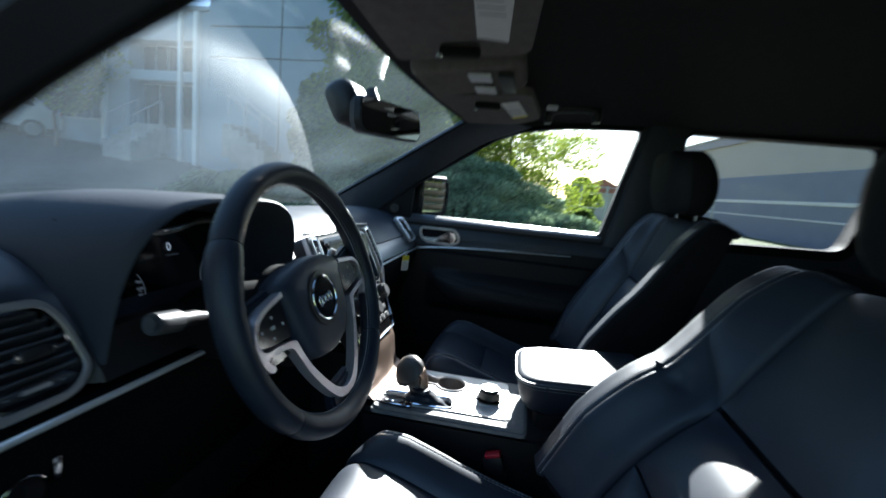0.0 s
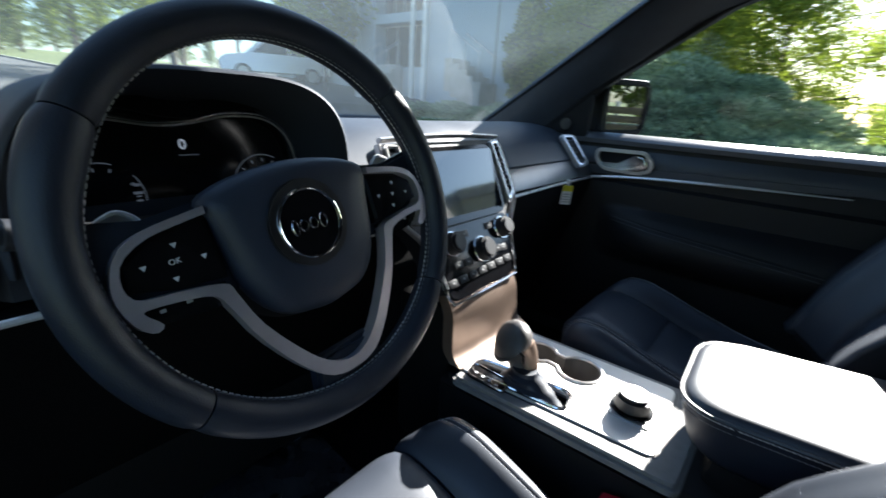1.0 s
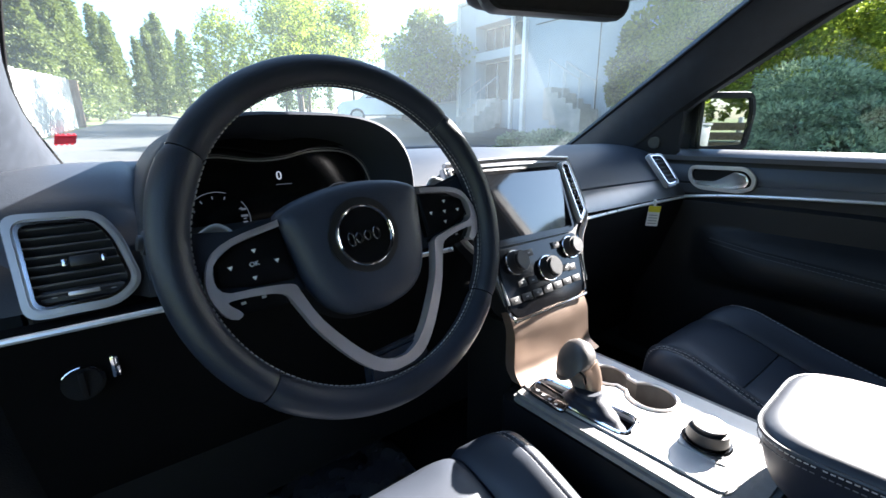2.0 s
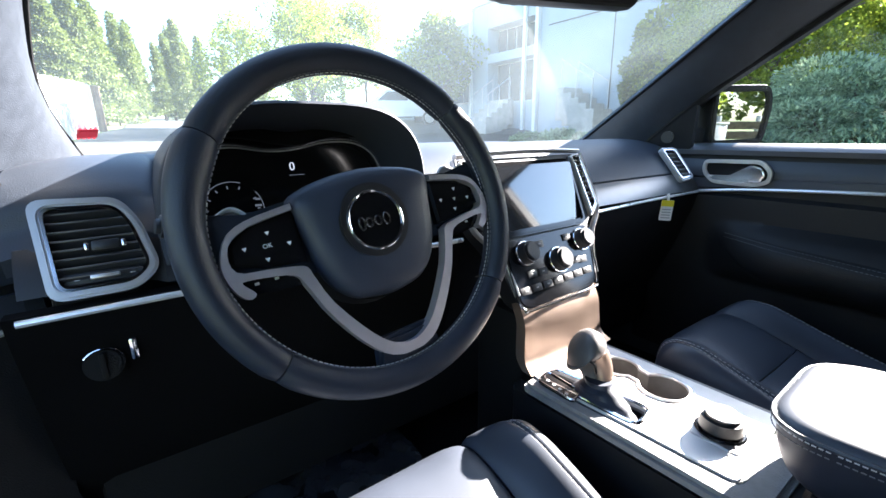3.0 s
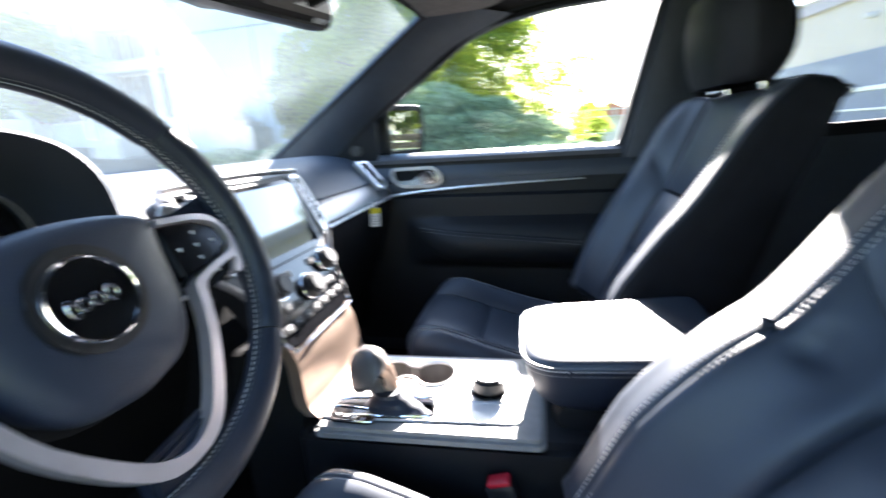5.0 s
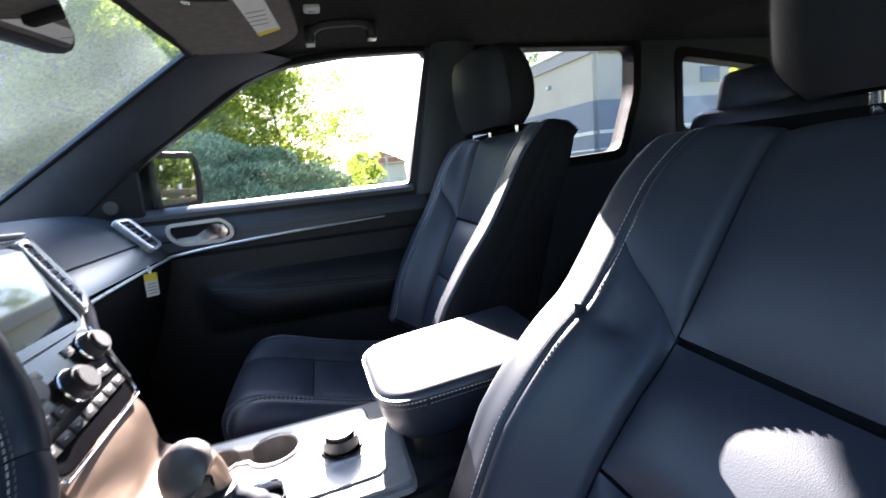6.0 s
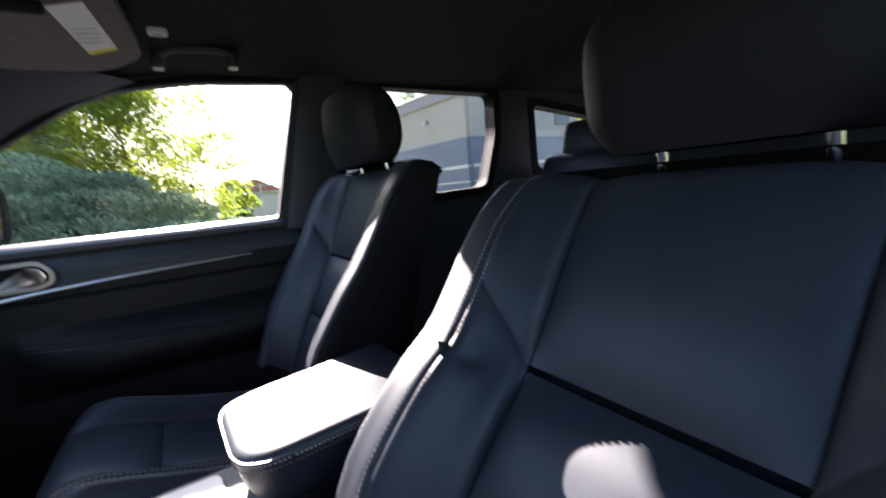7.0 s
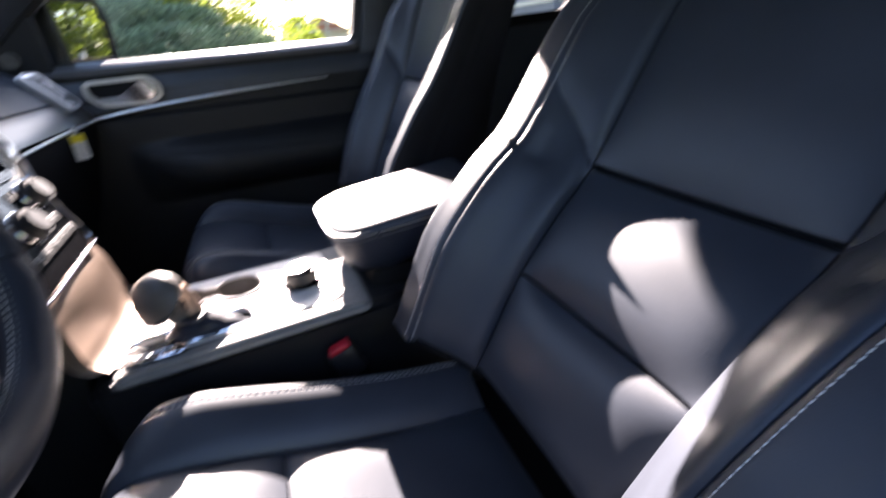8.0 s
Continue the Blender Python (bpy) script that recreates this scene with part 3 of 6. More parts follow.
def build_door(name, label, sg):
    """A closed front door; sg is 1 on the passenger's side, -1 on the driver's."""
    d = thing(name, (0.72 * sg, -0.1, 0.5), label, "car door", kind="structure")
    out = (sg, 0, 0)
    V = lambda x, y, z: Vector((x * sg, y, z))
    part("trim_panel", sheet(lambda u, v: V(door_x(0.30 - 0.88 * u, 0.50 + 0.595 * v), 0.30 - 0.88 * u, 0.50 + 0.595 * v), 44, 70, 0.02, out), DOOR_TRIM, d, "soft black door trim with a moulded armrest")
    part("upper_pad", sheet(lambda u, v: V(0.690 + 0.022 * abs(v - 0.25) ** 1.5 + 0.012 * v, 0.31 - 0.87 * u, 1.035 + 0.070 * v), 30, 8, 0.02, out), DASH, d, "smooth dark upper door pad")
    part("window_ledge", sheet(lambda u, v: V(0.745 - 0.057 * v, 0.32 - 0.845 * u, 1.1205 - 0.017 * v ** 2.2), 40, 12, 0.012, (0.3 * sg, 0, -1)), LEDGE, d,
         "rounded window ledge, bright in the sun" if sg > 0 else "rounded window ledge", angle=60)
    rail = [V(0.687, 0.30, 0.984), V(0.683, 0.18, 0.991), V(0.683, 0.07, 1.004), V(0.683, -0.05, 1.013), V(0.683, -0.21, 1.021), V(0.684, -0.425, 1.028)]
    part("chrome_line", tube(spline(rail, 40), [0.0042] * 30 + [0.0042 - 0.0003 * k for k in range(10)], 8), BRIGHT_LINE, d, "thin chrome trim line")
    part("trim_band", sheet(lambda u, v: V(0.686, 0.30 - 0.72 * u, (0.998 + 0.036 * u) + (0.026 - 0.012 * u) * v), 24, 4, 0.008, out), DASH, d, "dark grey satin band above the chrome line")
    hm = plane_at((0.684 * sg, 0.066, 1.052), (0, -sg, 0), (0, 0.0, 1))
    bez = round_poly([(x * sg, z) for x, z in ((-0.078, 0.028), (0.058, 0.030), (0.082, 0.004), (0.080, -0.024), (0.05, -0.037), (-0.052, -0.034), (-0.080, -0.006))], 0.02)
    hole = ring_outline(bez, 0.0095)
    part("handle_bezel", plate(bez, [hole], hm, 0.010, 0.002), SATIN, d, "satin silver door handle surround")
    part("handle_cup", plate(ring_outline(bez, 0.006), [], hm, 0.002), MATTE, d, "black recess behind the handle")
    paddle = round_poly([(x * sg, z) for x, z in ((-0.066, -0.012), (-0.010, -0.010), (0.016, 0.006), (0.034, 0.018), (0.058, 0.012), (0.068, -0.006), (0.058, -0.024), (0.0, -0.027), (-0.060, -0.022))], 0.006)
    part("handle_lever", plate(paddle, [], hm @ Matrix.Translation((0, 0, 0.003)), 0.009, 0.003), CHROME, d, "chrome door opening lever")
    def pad(u, v):
        y, top = 0.082 - 0.53 * u, 0.902 - 0.040 * u
        z = top - (1 - v) * (0.012 + 0.100 * min(1.0, max(0.0, u) / 0.22) ** 0.6)
        return V(door_x(y, z) - 0.003, y, z)
    part("arm_pad", cushion(pad, *((0, 1) if sg > 0 else (1, 0)), 0, 1, 30, 10, 0.009, 0.02, 4), DOOR_TRIM, d, "padded black door armrest, pointed at the front")
    for dz in (0.0, 0.009):
        part("stitching", stitches(spline([V(door_x(0.06 - 0.50 * k / 8, 0.89 - 0.038 * k / 8 + dz) - 0.0125, 0.06 - 0.50 * k / 8, 0.886 - 0.038 * k / 8 + dz) for k in range(9)], 60), 0.005, 0.003, 0.0005), DIM_THREAD, d, "grey thread seam along the armrest")
    part("sail_panel", plate(round_poly([(0.34, 1.10), (0.19, 1.10), (0.185, 1.225)], 0.012), [], side_plane(0.69 if sg > 0 else -0.71), 0.02, 0.003), MATTE, d, "black triangular mirror panel")
    part("tweeter", disc(V(0.688, 0.255, 1.137), (-sg, -0.2, 0), 0.017, 0.006, 24, 0.002), PLASTIC, d, "round tweeter grille")
    part("seal", tube([V(0.750, 0.30, 1.112), V(0.750, -0.05, 1.112), V(0.750, -0.51, 1.112)], 0.004, 6), MATTE, d)
    skin = spline([(0, 0.768, 1.098), (0, 0.790, 1.090), (0, 0.812, 1.06), (0, 0.835, 0.95), (0, 0.85, 0.75), (0, 0.83, 0.45)], 24)
    part("door_skin", sheet(lambda u, v: V(skin[min(23, int(v * 23.01))].y, 0.30 - 0.92 * u, skin[min(23, int(v * 23.01))].z), 12, 23, 0.012, (-sg, 0, 0)), PAINT_DARK, d, "dark blue painted outer door skin", angle=60)
    return d


build_door("door_1", "closed black passenger door trim with chrome line", 1)
driver_door = build_door("door_2", "driver's door standing open, black trim with chrome line", -1)
SWING = Matrix.Translation((-0.700, 0.245, -0.035)) @ rot(z=-60).to_4x4() @ Matrix.Translation((0.69, -0.30, 0))
driver_door.matrix_basis = SWING @ driver_door.matrix_basis

# outside mirror on the passenger side
mirror = thing("side_mirror", (0.844, 0.208, 1.14), "dark painted outside door mirror with silver glass", "wing mirror")
mm = plane_at((0.826, 0.139, 1.190), (0.92, -0.39, 0), (-0.006, -0.014, 1))
mo = round_poly([(-0.092, 0.080), (0.092, 0.084), (0.108, 0.03), (0.094, -0.076), (-0.086, -0.080)], 0.028)
rings = []
for d, s in ((-0.002, 0.94), (-0.001, 1.0), (0.007, 1.006), (0.003, 1.022), (-0.01, 1.035), (-0.035, 1.03), (-0.06, 0.94), (-0.08, 0.76), (-0.09, 0.5)):
    rings.append([mm @ Vector((p.x * s, p.y * s, d)) for p in mo])
part("housing", loft(rings), PLASTIC, mirror, "dark painted mirror housing")
part("rim", plate(mo, [ring_outline(mo, 0.016)], mm, 0.010, 0.003), MATTE, mirror, "black mirror rim")
part("mirror_glass", plate(ring_outline(mo, 0.015), [], mm @ Matrix.Translation((0, 0, 0.001)), 0.002), WING_GLASS, mirror, "reflecting mirror glass", smooth=False)
foot = round_poly([(-0.150, -0.074), (-0.085, -0.074), (-0.085, 0.080), (-0.120, 0.040), (-0.138, 0.0)], 0.01)
part("arm", plate(foot, [], mm @ Matrix.Translation((0.052, 0, -0.050)), 0.050, 0.006), HOOD, mirror, "black mirror foot")

# ---- dashboard ----
dash = thing("dashboard", (0, 0.3, 0.5), "black soft-touch dashboard with silver vents and chrome line", "dashboard")


def foot_y(x):
    return 0.56 + 0.10 * (1 - (x / 0.72) ** 2)


def dent(x):
    """How far the dash steps back behind the driver's end vent."""
    return 0.024 * min(1.0, max(0.0, (-0.566 - x) / 0.008))


def pad_pt(x, v):
    f = foot_y(x)
    prof = spline([(0, f + 0.02, 1.085), (0, f - 0.03, 1.115), (0, 0.46, 1.128), (0, 0.36, 1.134), (0, 0.285, 1.124), (0, 0.235, 1.098), (0, 0.200, 1.065), (0, 0.182, 1.046)], 28)
    k = v * 27
    i = min(int(k), 26)
    p = prof[i].lerp(prof[i + 1], k - i)
    edge = max(0.0, abs(x) - 0.60) / 0.10
    hollow = min(1.0, max(0.0, (0.160 - abs(x + 0.387)) / 0.008)) * min(1.0, max(0.0, (v - 0.34) / 0.10))
    mid = math.exp(-(x / 0.15) ** 4)
    return Vector((x, p.y - 0.012 * mid * v + dent(x) * min(1.0, max(0.0, (v - 0.72) / 0.12)), p.z - 0.012 * edge ** 2 + 0.006 * mid * (1 - v) - 0.085 * hollow * (1 - 0.6 * v)))


part("upper_pad", sheet(lambda u, v: pad_pt(-0.70 + 1.40 * u, v), 90, 28, 0.02, (0, 0.4, -1)), DASH, dash, "grained dark blue-black dash top", angle=60)


def low_pt(x, v, prof):
    k = v * (len(prof) - 1)
    i = min(int(k), len(prof) - 2)
    p = prof[i].lerp(prof[i + 1], k - i)
    return Vector((x, p.y, p.z))


BAND = spline([(0, 0.186, 1.043), (0, 0.172, 1.030), (0, 0.158, 1.010), (0, 0.152, 0.998)], 8)
LOWER = spline([(0, 0.150, 0.988), (0, 0.158, 0.95), (0, 0.175, 0.90), (0, 0.21, 0.80), (0, 0.28, 0.67), (0, 0.42, 0.56)], 16)
part("mid_band", sheet(lambda u, v: low_pt(0.165 + 0.525 * u, v, BAND), 20, 7, 0.02, (0, 1, 0)), GRAPHITE, dash, "satin grey band ahead of the passenger")
part("mid_band", sheet(lambda u, v: low_pt(-0.69 + 0.55 * u, v, BAND) + Vector((0, dent(-0.69 + 0.55 * u), 0)), 60, 7, 0.02, (0, 1, 0)), PLASTIC, dash, "black band behind the wheel")
part("chrome_line", tube(spline([(0.165, 0.142, 0.985), (0.22, 0.146, 0.988), (0.45, 0.149, 0.992), (0.69, 0.150, 0.992)], 24), 0.0038, 8), BRIGHT_LINE, dash, "chrome line ahead of the passenger")
part("chrome_line", tube(spline([(-0.69, 0.150, 0.982), (-0.55, 0.148, 0.983), (-0.30, 0.146, 0.984), (-0.15, 0.140, 0.985)], 24), 0.0038, 8), BRIGHT_LINE, dash, "chrome line behind the wheel")
part("glove_box", sheet(lambda u, v: low_pt(0.155 + 0.54 * u, v, LOWER), 24, 15, 0.02, (0, 1, 0)), MATTE, dash, "matte black glove box")
# darker than the glove box, with the shade behind the wheel painted in
part("knee_panel", sheet(lambda u, v: low_pt(-0.70 + 0.56 * u, v, LOWER), 24, 15, 0.02, (0, 1, 0)), SHADED_BLACK, dash, "matte black knee panel, darkened for deep shade")
part("core", box((0, 0.42, 0.82), (1.36, 0.34, 0.48), 0.02), MATTE, dash)
part("lamp_switch", joined(disc((-0.634, 0.172, 0.913), (0, -1, 0.2), 0.019, 0.012, 24, 0.003), box((-0.634, 0.158, 0.915), (0.006, 0.006, 0.03), 0.002)), MATTE, dash, "round headlamp switch")
part("switch_ring", tube([(-0.634 + 0.020 * math.cos(k * 0.2 + 0.5), 0.162, 0.913 + 0.020 * math.sin(k * 0.2 + 0.5)) for k in range(11)], 0.0011, 6), CHROME, dash, "chrome switch ring")
part("dimmer", box((-0.605, 0.166, 0.925), (0.008, 0.012, 0.026), 0.002), CHROME, dash)


def vent(parent, m, corners, r, slats, ring=0.014, pull=True, blade=None):
    """An air vent in the plane of m: silver ring, dark duct, slats and the slider."""
    outline, inner = round_poly(corners, r, 5), round_poly(inset(corners, ring), r * 0.75, 5)
    v = part("vent", plate(outline, [inner], m, 0.014, 0.003), SATIN, parent, "satin silver vent surround")
    part("duct", plate(round_poly(inset(corners, ring - 0.003), r * 0.75, 5), [], m @ Matrix.Translation((0, 0, -0.02)), 0.004), MATTE, v)
    part("lining", plate(round_poly(inset(corners, ring - 0.001), r * 0.75, 5), [round_poly(inset(corners, ring + 0.0018), r * 0.7, 5)], m @ Matrix.Translation((0, 0, -0.001)), 0.0135), CHROME, v, "bright inner lip")
    ys = [p.y for p in inner]
    lo, hi = min(ys), max(ys)
    for k in range(slats):
        y = lo + (hi - lo) * (k + 1.0) / (slats + 1.0)
        xs = []
        for a, b in zip(inner, inner[1:] + inner[:1]):
            if (a.y - y) * (b.y - y) < 0:
                xs.append(a.x + (b.x - a.x) * (y - a.y) / (b.y - a.y))
        if len(xs) >= 2:
            x0, x1 = min(xs) + 0.001, max(xs) - 0.001
            part("slat", tr(box(((x0 + x1) / 2, y, -0.001), (x1 - x0, 0.0030, 0.018), 0.001, 1, rot(x=-30)), m), blade or SLAT, v)
    if pull:
        cx = sum(p.x for p in inner) / len(inner)
        part("slider", tr(box((cx, (lo + hi) / 2, 0.006), (0.026, 0.012, 0.010), 0.003), m), PLASTIC, v)
        for s in (-1, 1):
            part("slider_tip", tr(box((cx + s * 0.016, (lo + hi) / 2, 0.008), (0.005, 0.008, 0.006), 0.0015), m), CHROME, v)
    return v


def tr(bm, m):
    bmesh.ops.transform(bm, matrix=m, verts=bm.verts)
    return bm


# driver's end vent with its closing wheel, and the passenger's narrow one
lv = plane_at((-0.632, 0.182, 1.040), (1, 0.02, 0), (0.0, 0.34, 0.94))
lvo = [(-0.036, 0.056), (0.040, 0.053), (0.056, 0.026), (0.068, -0.030), (0.043, -0.051), (-0.032, -0.051)]
v1 = vent(dash, lv, lvo, 0.015, 8, 0.0095)
part("wheel_panel", tr(box((0.014, -0.030, 0.000), (0.066, 0.013, 0.006), 0.002), lv), PLASTIC, v1, "dark strip under the slats")
part("closing_wheel", tr(box((0.016, -0.030, 0.004), (0.026, 0.005, 0.006), 0.001), lv), SATIN, v1)
for sx in (-0.008, 0.040):
    part("icon", tr(box((sx, -0.030, 0.0035), (0.0045, 0.0035, 0.001)), lv), GREY_PRINT, v1)
rv = plane_at((0.612, 0.186, 1.062), (0.93, -0.26, 0.0), (0.15, 0.60, 0.77))
rvo = [(-0.036, 0.053), (0.018, 0.053), (0.031, -0.044), (-0.017, -0.053)]
vent(dash, rv, rvo, 0.012, 6, 0.0065, False, GRAPHITE)

# instrument binnacle
CX, CZ = -0.387, 1.045


def arch(k, hw, top, low=CZ - 0.03):
    a = math.pi * k
    c, s = math.cos(a), math.sin(a)
    return CX - hw * (abs(c) ** 0.62) * (1 if c > 0 else -1), low + (top - low) * abs(s) ** 0.62


def hood(y, hw, top, lean, n=36):
    out = []
    for i in range(n + 1):
        x, z = arch(i / n, hw, top)
        out.append(Vector((x, y + lean * (1 - (z - CZ + 0.03) / (top - CZ + 0.03)), z)))
    return out


binn = part("binnacle", bmesh.new(), HOOD, dash, "hooded black instrument binnacle")
bm = bmesh.new()
shells = [hood(0.55, 0.165, 1.135, 0.0), hood(0.45, 0.174, 1.172, 0.0), hood(0.34, 0.175, 1.188, 0.0), hood(0.22, 0.175, 1.194, 0.0), hood(0.145, 0.174, 1.196, 0.03), hood(0.125, 0.1725, 1.1945, 0.035),
          hood(0.122, 0.1695, 1.1915, 0.035), hood(0.130, 0.167, 1.188, 0.035), hood(0.255, 0.151, 1.165, 0.0)]
vs = [[bm.verts.new(p) for p in r] for r in shells]
for a, b in zip(vs, vs[1:]):
    for i in range(len(a) - 1):
        bm.faces.new((a[i], a[i + 1], b[i + 1], b[i]))
binn.data = finish(bm, "binnacle", HOOD, True, 60)
cl = plane_at((CX, 0.248, 1.085), (1, 0, 0), (0, 0.16, 0.99))
part("dial_panel", tr(box((0, 0, 0), (0.282, 0.15, 0.004)), cl), GLOSSY, binn, "dark instrument display")
wave = [(-0.118, -0.052), (-0.136, -0.030), (-0.143, 0.0), (-0.138, 0.030), (-0.118, 0.050), (-0.080, 0.058), (-0.030, 0.051), (0.010, 0.053), (0.055, 0.062), (0.100, 0.060), (0.128, 0.044), (0.141, 0.018), (0.143, -0.01), (0.134, -0.035), (0.118, -0.052)]
part("chrome_wave", tr(tube(spline([(x, y, 0.018) for x, y in wave], 80), 0.0014, 6), cl), CHROME, binn, "thin chrome wave round the dials")
part("chrome_wave", tr(tube(spline([(x * 0.985, y * 0.95 - 0.001, 0.0165) for x, y in wave], 80), 0.0012, 6), cl), SATIN, binn, "second bright line inside the wave")
part("brow", tr(sheet(lambda u, v: Vector((-0.118 + 0.236 * u, 0.062 + 0.006 * math.sin(u * 9) + 0.02 * v * math.sin(math.pi * u) ** 0.5, 0.016 - 0.01 * v)), 30, 4, 0.003), cl), MATTE, binn)
part("speed_figure", lettering("0", cl @ Matrix.Translation((0.004, 0.026, 0.004)), 0.017), DISPLAY_WHITE, binn, "lit speed figure")
part("display_line", tr(box((0.010, 0.014, 0.003), (0.022, 0.0008, 0.001)), cl), DISPLAY_DIM, binn)
for cxx, lo, hi in ((-0.083, 70, 250), (-0.083, -50, 40), (0.098, 60, 240), (0.098, -50, 40)):
    arc = [(cxx + 0.040 * math.cos(radians(a)), -0.030 + 0.040 * math.sin(radians(a)), 0.003) for a in range(lo, hi, 8)]
    part("dial_arc", tr(tube(arc, 0.0006, 5), cl), DISPLAY_DIM, binn, "dim dial arc")
    for a in range(lo, hi, 26):
        part("dial_mark", tr(box((cxx + 0.033 * math.cos(radians(a)), -0.030 + 0.033 * math.sin(radians(a)), 0.003), (0.004, 0.0016, 0.0008), 0, 1, rot(z=a)), cl), DISPLAY_DIM, binn)
for k in range(3):
    part("readout", tr(box((-0.050, -0.016 - 0.009 * k, 0.003), (0.006 + 0.003 * (k % 2), 0.003, 0.0008)), cl), DISPLAY_DIM, binn)

# column shroud, stalk and paddles
column = thing("steering_column", (-0.372, 0.15, 0.98), "black plastic steering column shroud with stalks", "steering column")
part("shroud", loft([[Vector((-0.372 + 0.062 * s * math.cos(a), y, z + 0.05 * s * math.sin(a))) for a in (2 * math.pi * k / 20 for k in range(20))]
                     for y, z, s in ((0.045, 1.045, 0.8), (0.06, 1.04, 1.0), (0.12, 1.02, 1.1), (0.20, 1.0, 1.15))]), MATTE, column)
part("stalk", tube(spline([(-0.42, 0.105, 1.045), (-0.48, 0.102, 1.056), (-0.53, 0.098, 1.065)], 12), [0.0065] * 7 + [0.009] * 5, 10), PLASTIC, column, "black lever")
part("stalk_end", disc((-0.522, 0.0985, 1.0635), (-1, -0.12, 0.2), 0.0125, 0.044, 20, 0.004, 0.0115), SLAT, column, "grey ribbed end of the lever")

# ---- centre stack ----
stack = thing("centre_stack", (0.0, 0.1, 0.8), "black centre stack with touch screen, climate knobs and silver edges", "centre stack")
sm = plane_at((0.0, 0.120, 1.025), (1, 0, 0), (0, 0.46, 0.888))
body = round_poly([(-0.152, 0.098), (0.160, 0.098), (0.150, -0.02), (0.112, -0.060), (0.088, -0.165), (-0.108, -0.165), (-0.125, -0.06), (-0.150, -0.02)], [0.012, 0.012, 0.012, 0.02, 0.036, 0.036, 0.02, 0.012])
part("panel", plate(body, [], sm @ Matrix.Translation((0, 0, -0.03)), 0.034, 0.004), PLASTIC, stack, "black centre stack panel")
scr = round_poly([(-0.096, 0.076), (0.110, 0.076), (0.100, -0.036), (-0.094, -0.036)], 0.006)
part("screen_bezel", plate(ring_outline(scr, -0.010), [ring_outline(scr, 0.001)], sm @ Matrix.Translation((0, 0, 0.003)), 0.010, 0.003), GLOSSY, stack, "gloss black screen bezel")
part("touch_screen", plate([(p.x, p.y - 0.02) for p in scr], [], plane_at(sm @ Vector((0, 0.02, 0.0098)), (1, 0, 0), (0, 0.335, 0.942)), 0.002), SCREEN, stack, "large dark touch screen reflecting the sky", smooth=False)
top_lip = [(-0.150, 0.102), (-0.05, 0.106), (0.06, 0.106), (0.160, 0.101)]
part("top_trim", tr(tube(spline([(x, y, 0.006) for x, y in top_lip], 20), 0.0042, 8, flat=1.5), sm), SATIN, stack, "silver trim over the screen")
for sgn in (-1, 1):
    vo = [(sgn * 0.122, 0.092), (sgn * 0.152, 0.094), (sgn * 0.156, -0.012), (sgn * 0.126, -0.036)]
    vent(stack, sm @ Matrix.Translation((0.004, 0, 0.0)), vo, 0.007, 9, 0.0045, False, GRAPHITE)
    edge = [(sgn * 0.158 + 0.004, 0.096), (sgn * 0.163 + 0.004, 0.03), (sgn * 0.157 + 0.003, -0.022), (sgn * 0.124, -0.062), (sgn * 0.107 - 0.004, -0.105), (sgn * 0.101 - 0.006, -0.140)]
    part("edge_trim", tr(tube(spline([(x, y, 0.004) for x, y in edge], 30), 0.0038, 8, flat=1.8), sm), SATIN, stack, "curved satin silver edge")
clim = round_poly([(-0.104, -0.050), (0.110, -0.048), (0.086, -0.162), (-0.110, -0.165)], [0.012, 0.012, 0.028, 0.028], 6)
part("climate_panel", plate(clim, [], sm @ Matrix.Translation((0, 0, 0.002)), 0.006, 0.002), GLOSSY, stack, "gloss black climate panel")
for kx, kz, r in ((-0.066, -0.076, 0.019), (0.006, -0.100, 0.021), (0.080, -0.074, 0.019)):
    c = sm @ Vector((kx, kz, 0.007))
    n = sm.to_3x3() @ Vector((0, 0, 1))
    knob = part("knob", disc(c, n, r, 0.020, 32, 0.003, r * 0.9), PLASTIC, stack, "round black climate knob")
    part("knob_ring", tr(tube([(kx + (r + 0.001) * math.cos(k * 0.2617), kz + (r + 0.001) * math.sin(k * 0.2617), 0.010) for k in range(24)], 0.0014, 6, True), sm), CHROME, knob, "chrome ring")
    part("knob_cap", disc(c + n * 0.0195, n, r * 0.74, 0.0025, 28, 0.001), PLASTIC, knob, "black cap")
for k in range(7):
    x = -0.092 + 0.0265 * k
    part("button", tr(box((x, -0.136 + 0.0008 * k, 0.010), (0.0225, 0.012, 0.002), 0.0004), sm), PLASTIC, stack)
    part("icon", tr(box((x, -0.136 + 0.0008 * k, 0.0113), (0.005, 0.0022, 0.0006)), sm), GREY_PRINT, stack)
for bx, bz in ((-0.030, -0.066), (0.042, -0.064), (-0.040, -0.112), (0.050, -0.108), (0.066, -0.110), (-0.066, -0.112)):
    part("button", tr(box((bx, bz, 0.009), (0.020, 0.012, 0.002), 0.0004), sm), PLASTIC, stack)
    part("icon", tr(box((bx, bz, 0.0102), (0.005, 0.0022, 0.0006)), sm), GREY_PRINT, stack)
ucurve = [(-0.110, -0.052), (-0.113, -0.10), (-0.112, -0.150), (-0.104, -0.164), (-0.090, -0.168), (0.066, -0.164), (0.080, -0.160), (0.088, -0.148), (0.100, -0.10), (0.114, -0.052)]
part("chrome_outline", tr(tube(spline([(x, y, 0.009) for x, y in ucurve], 60), 0.0022, 8), sm), CHROME, stack, "bright chrome outline of the climate panel")
LOWP = spline([(0, 0.049, 0.890), (0, 0.034, 0.86), (0, 0.030, 0.83), (0, 0.024, 0.80), (0, 0.004, 0.787)], 14)
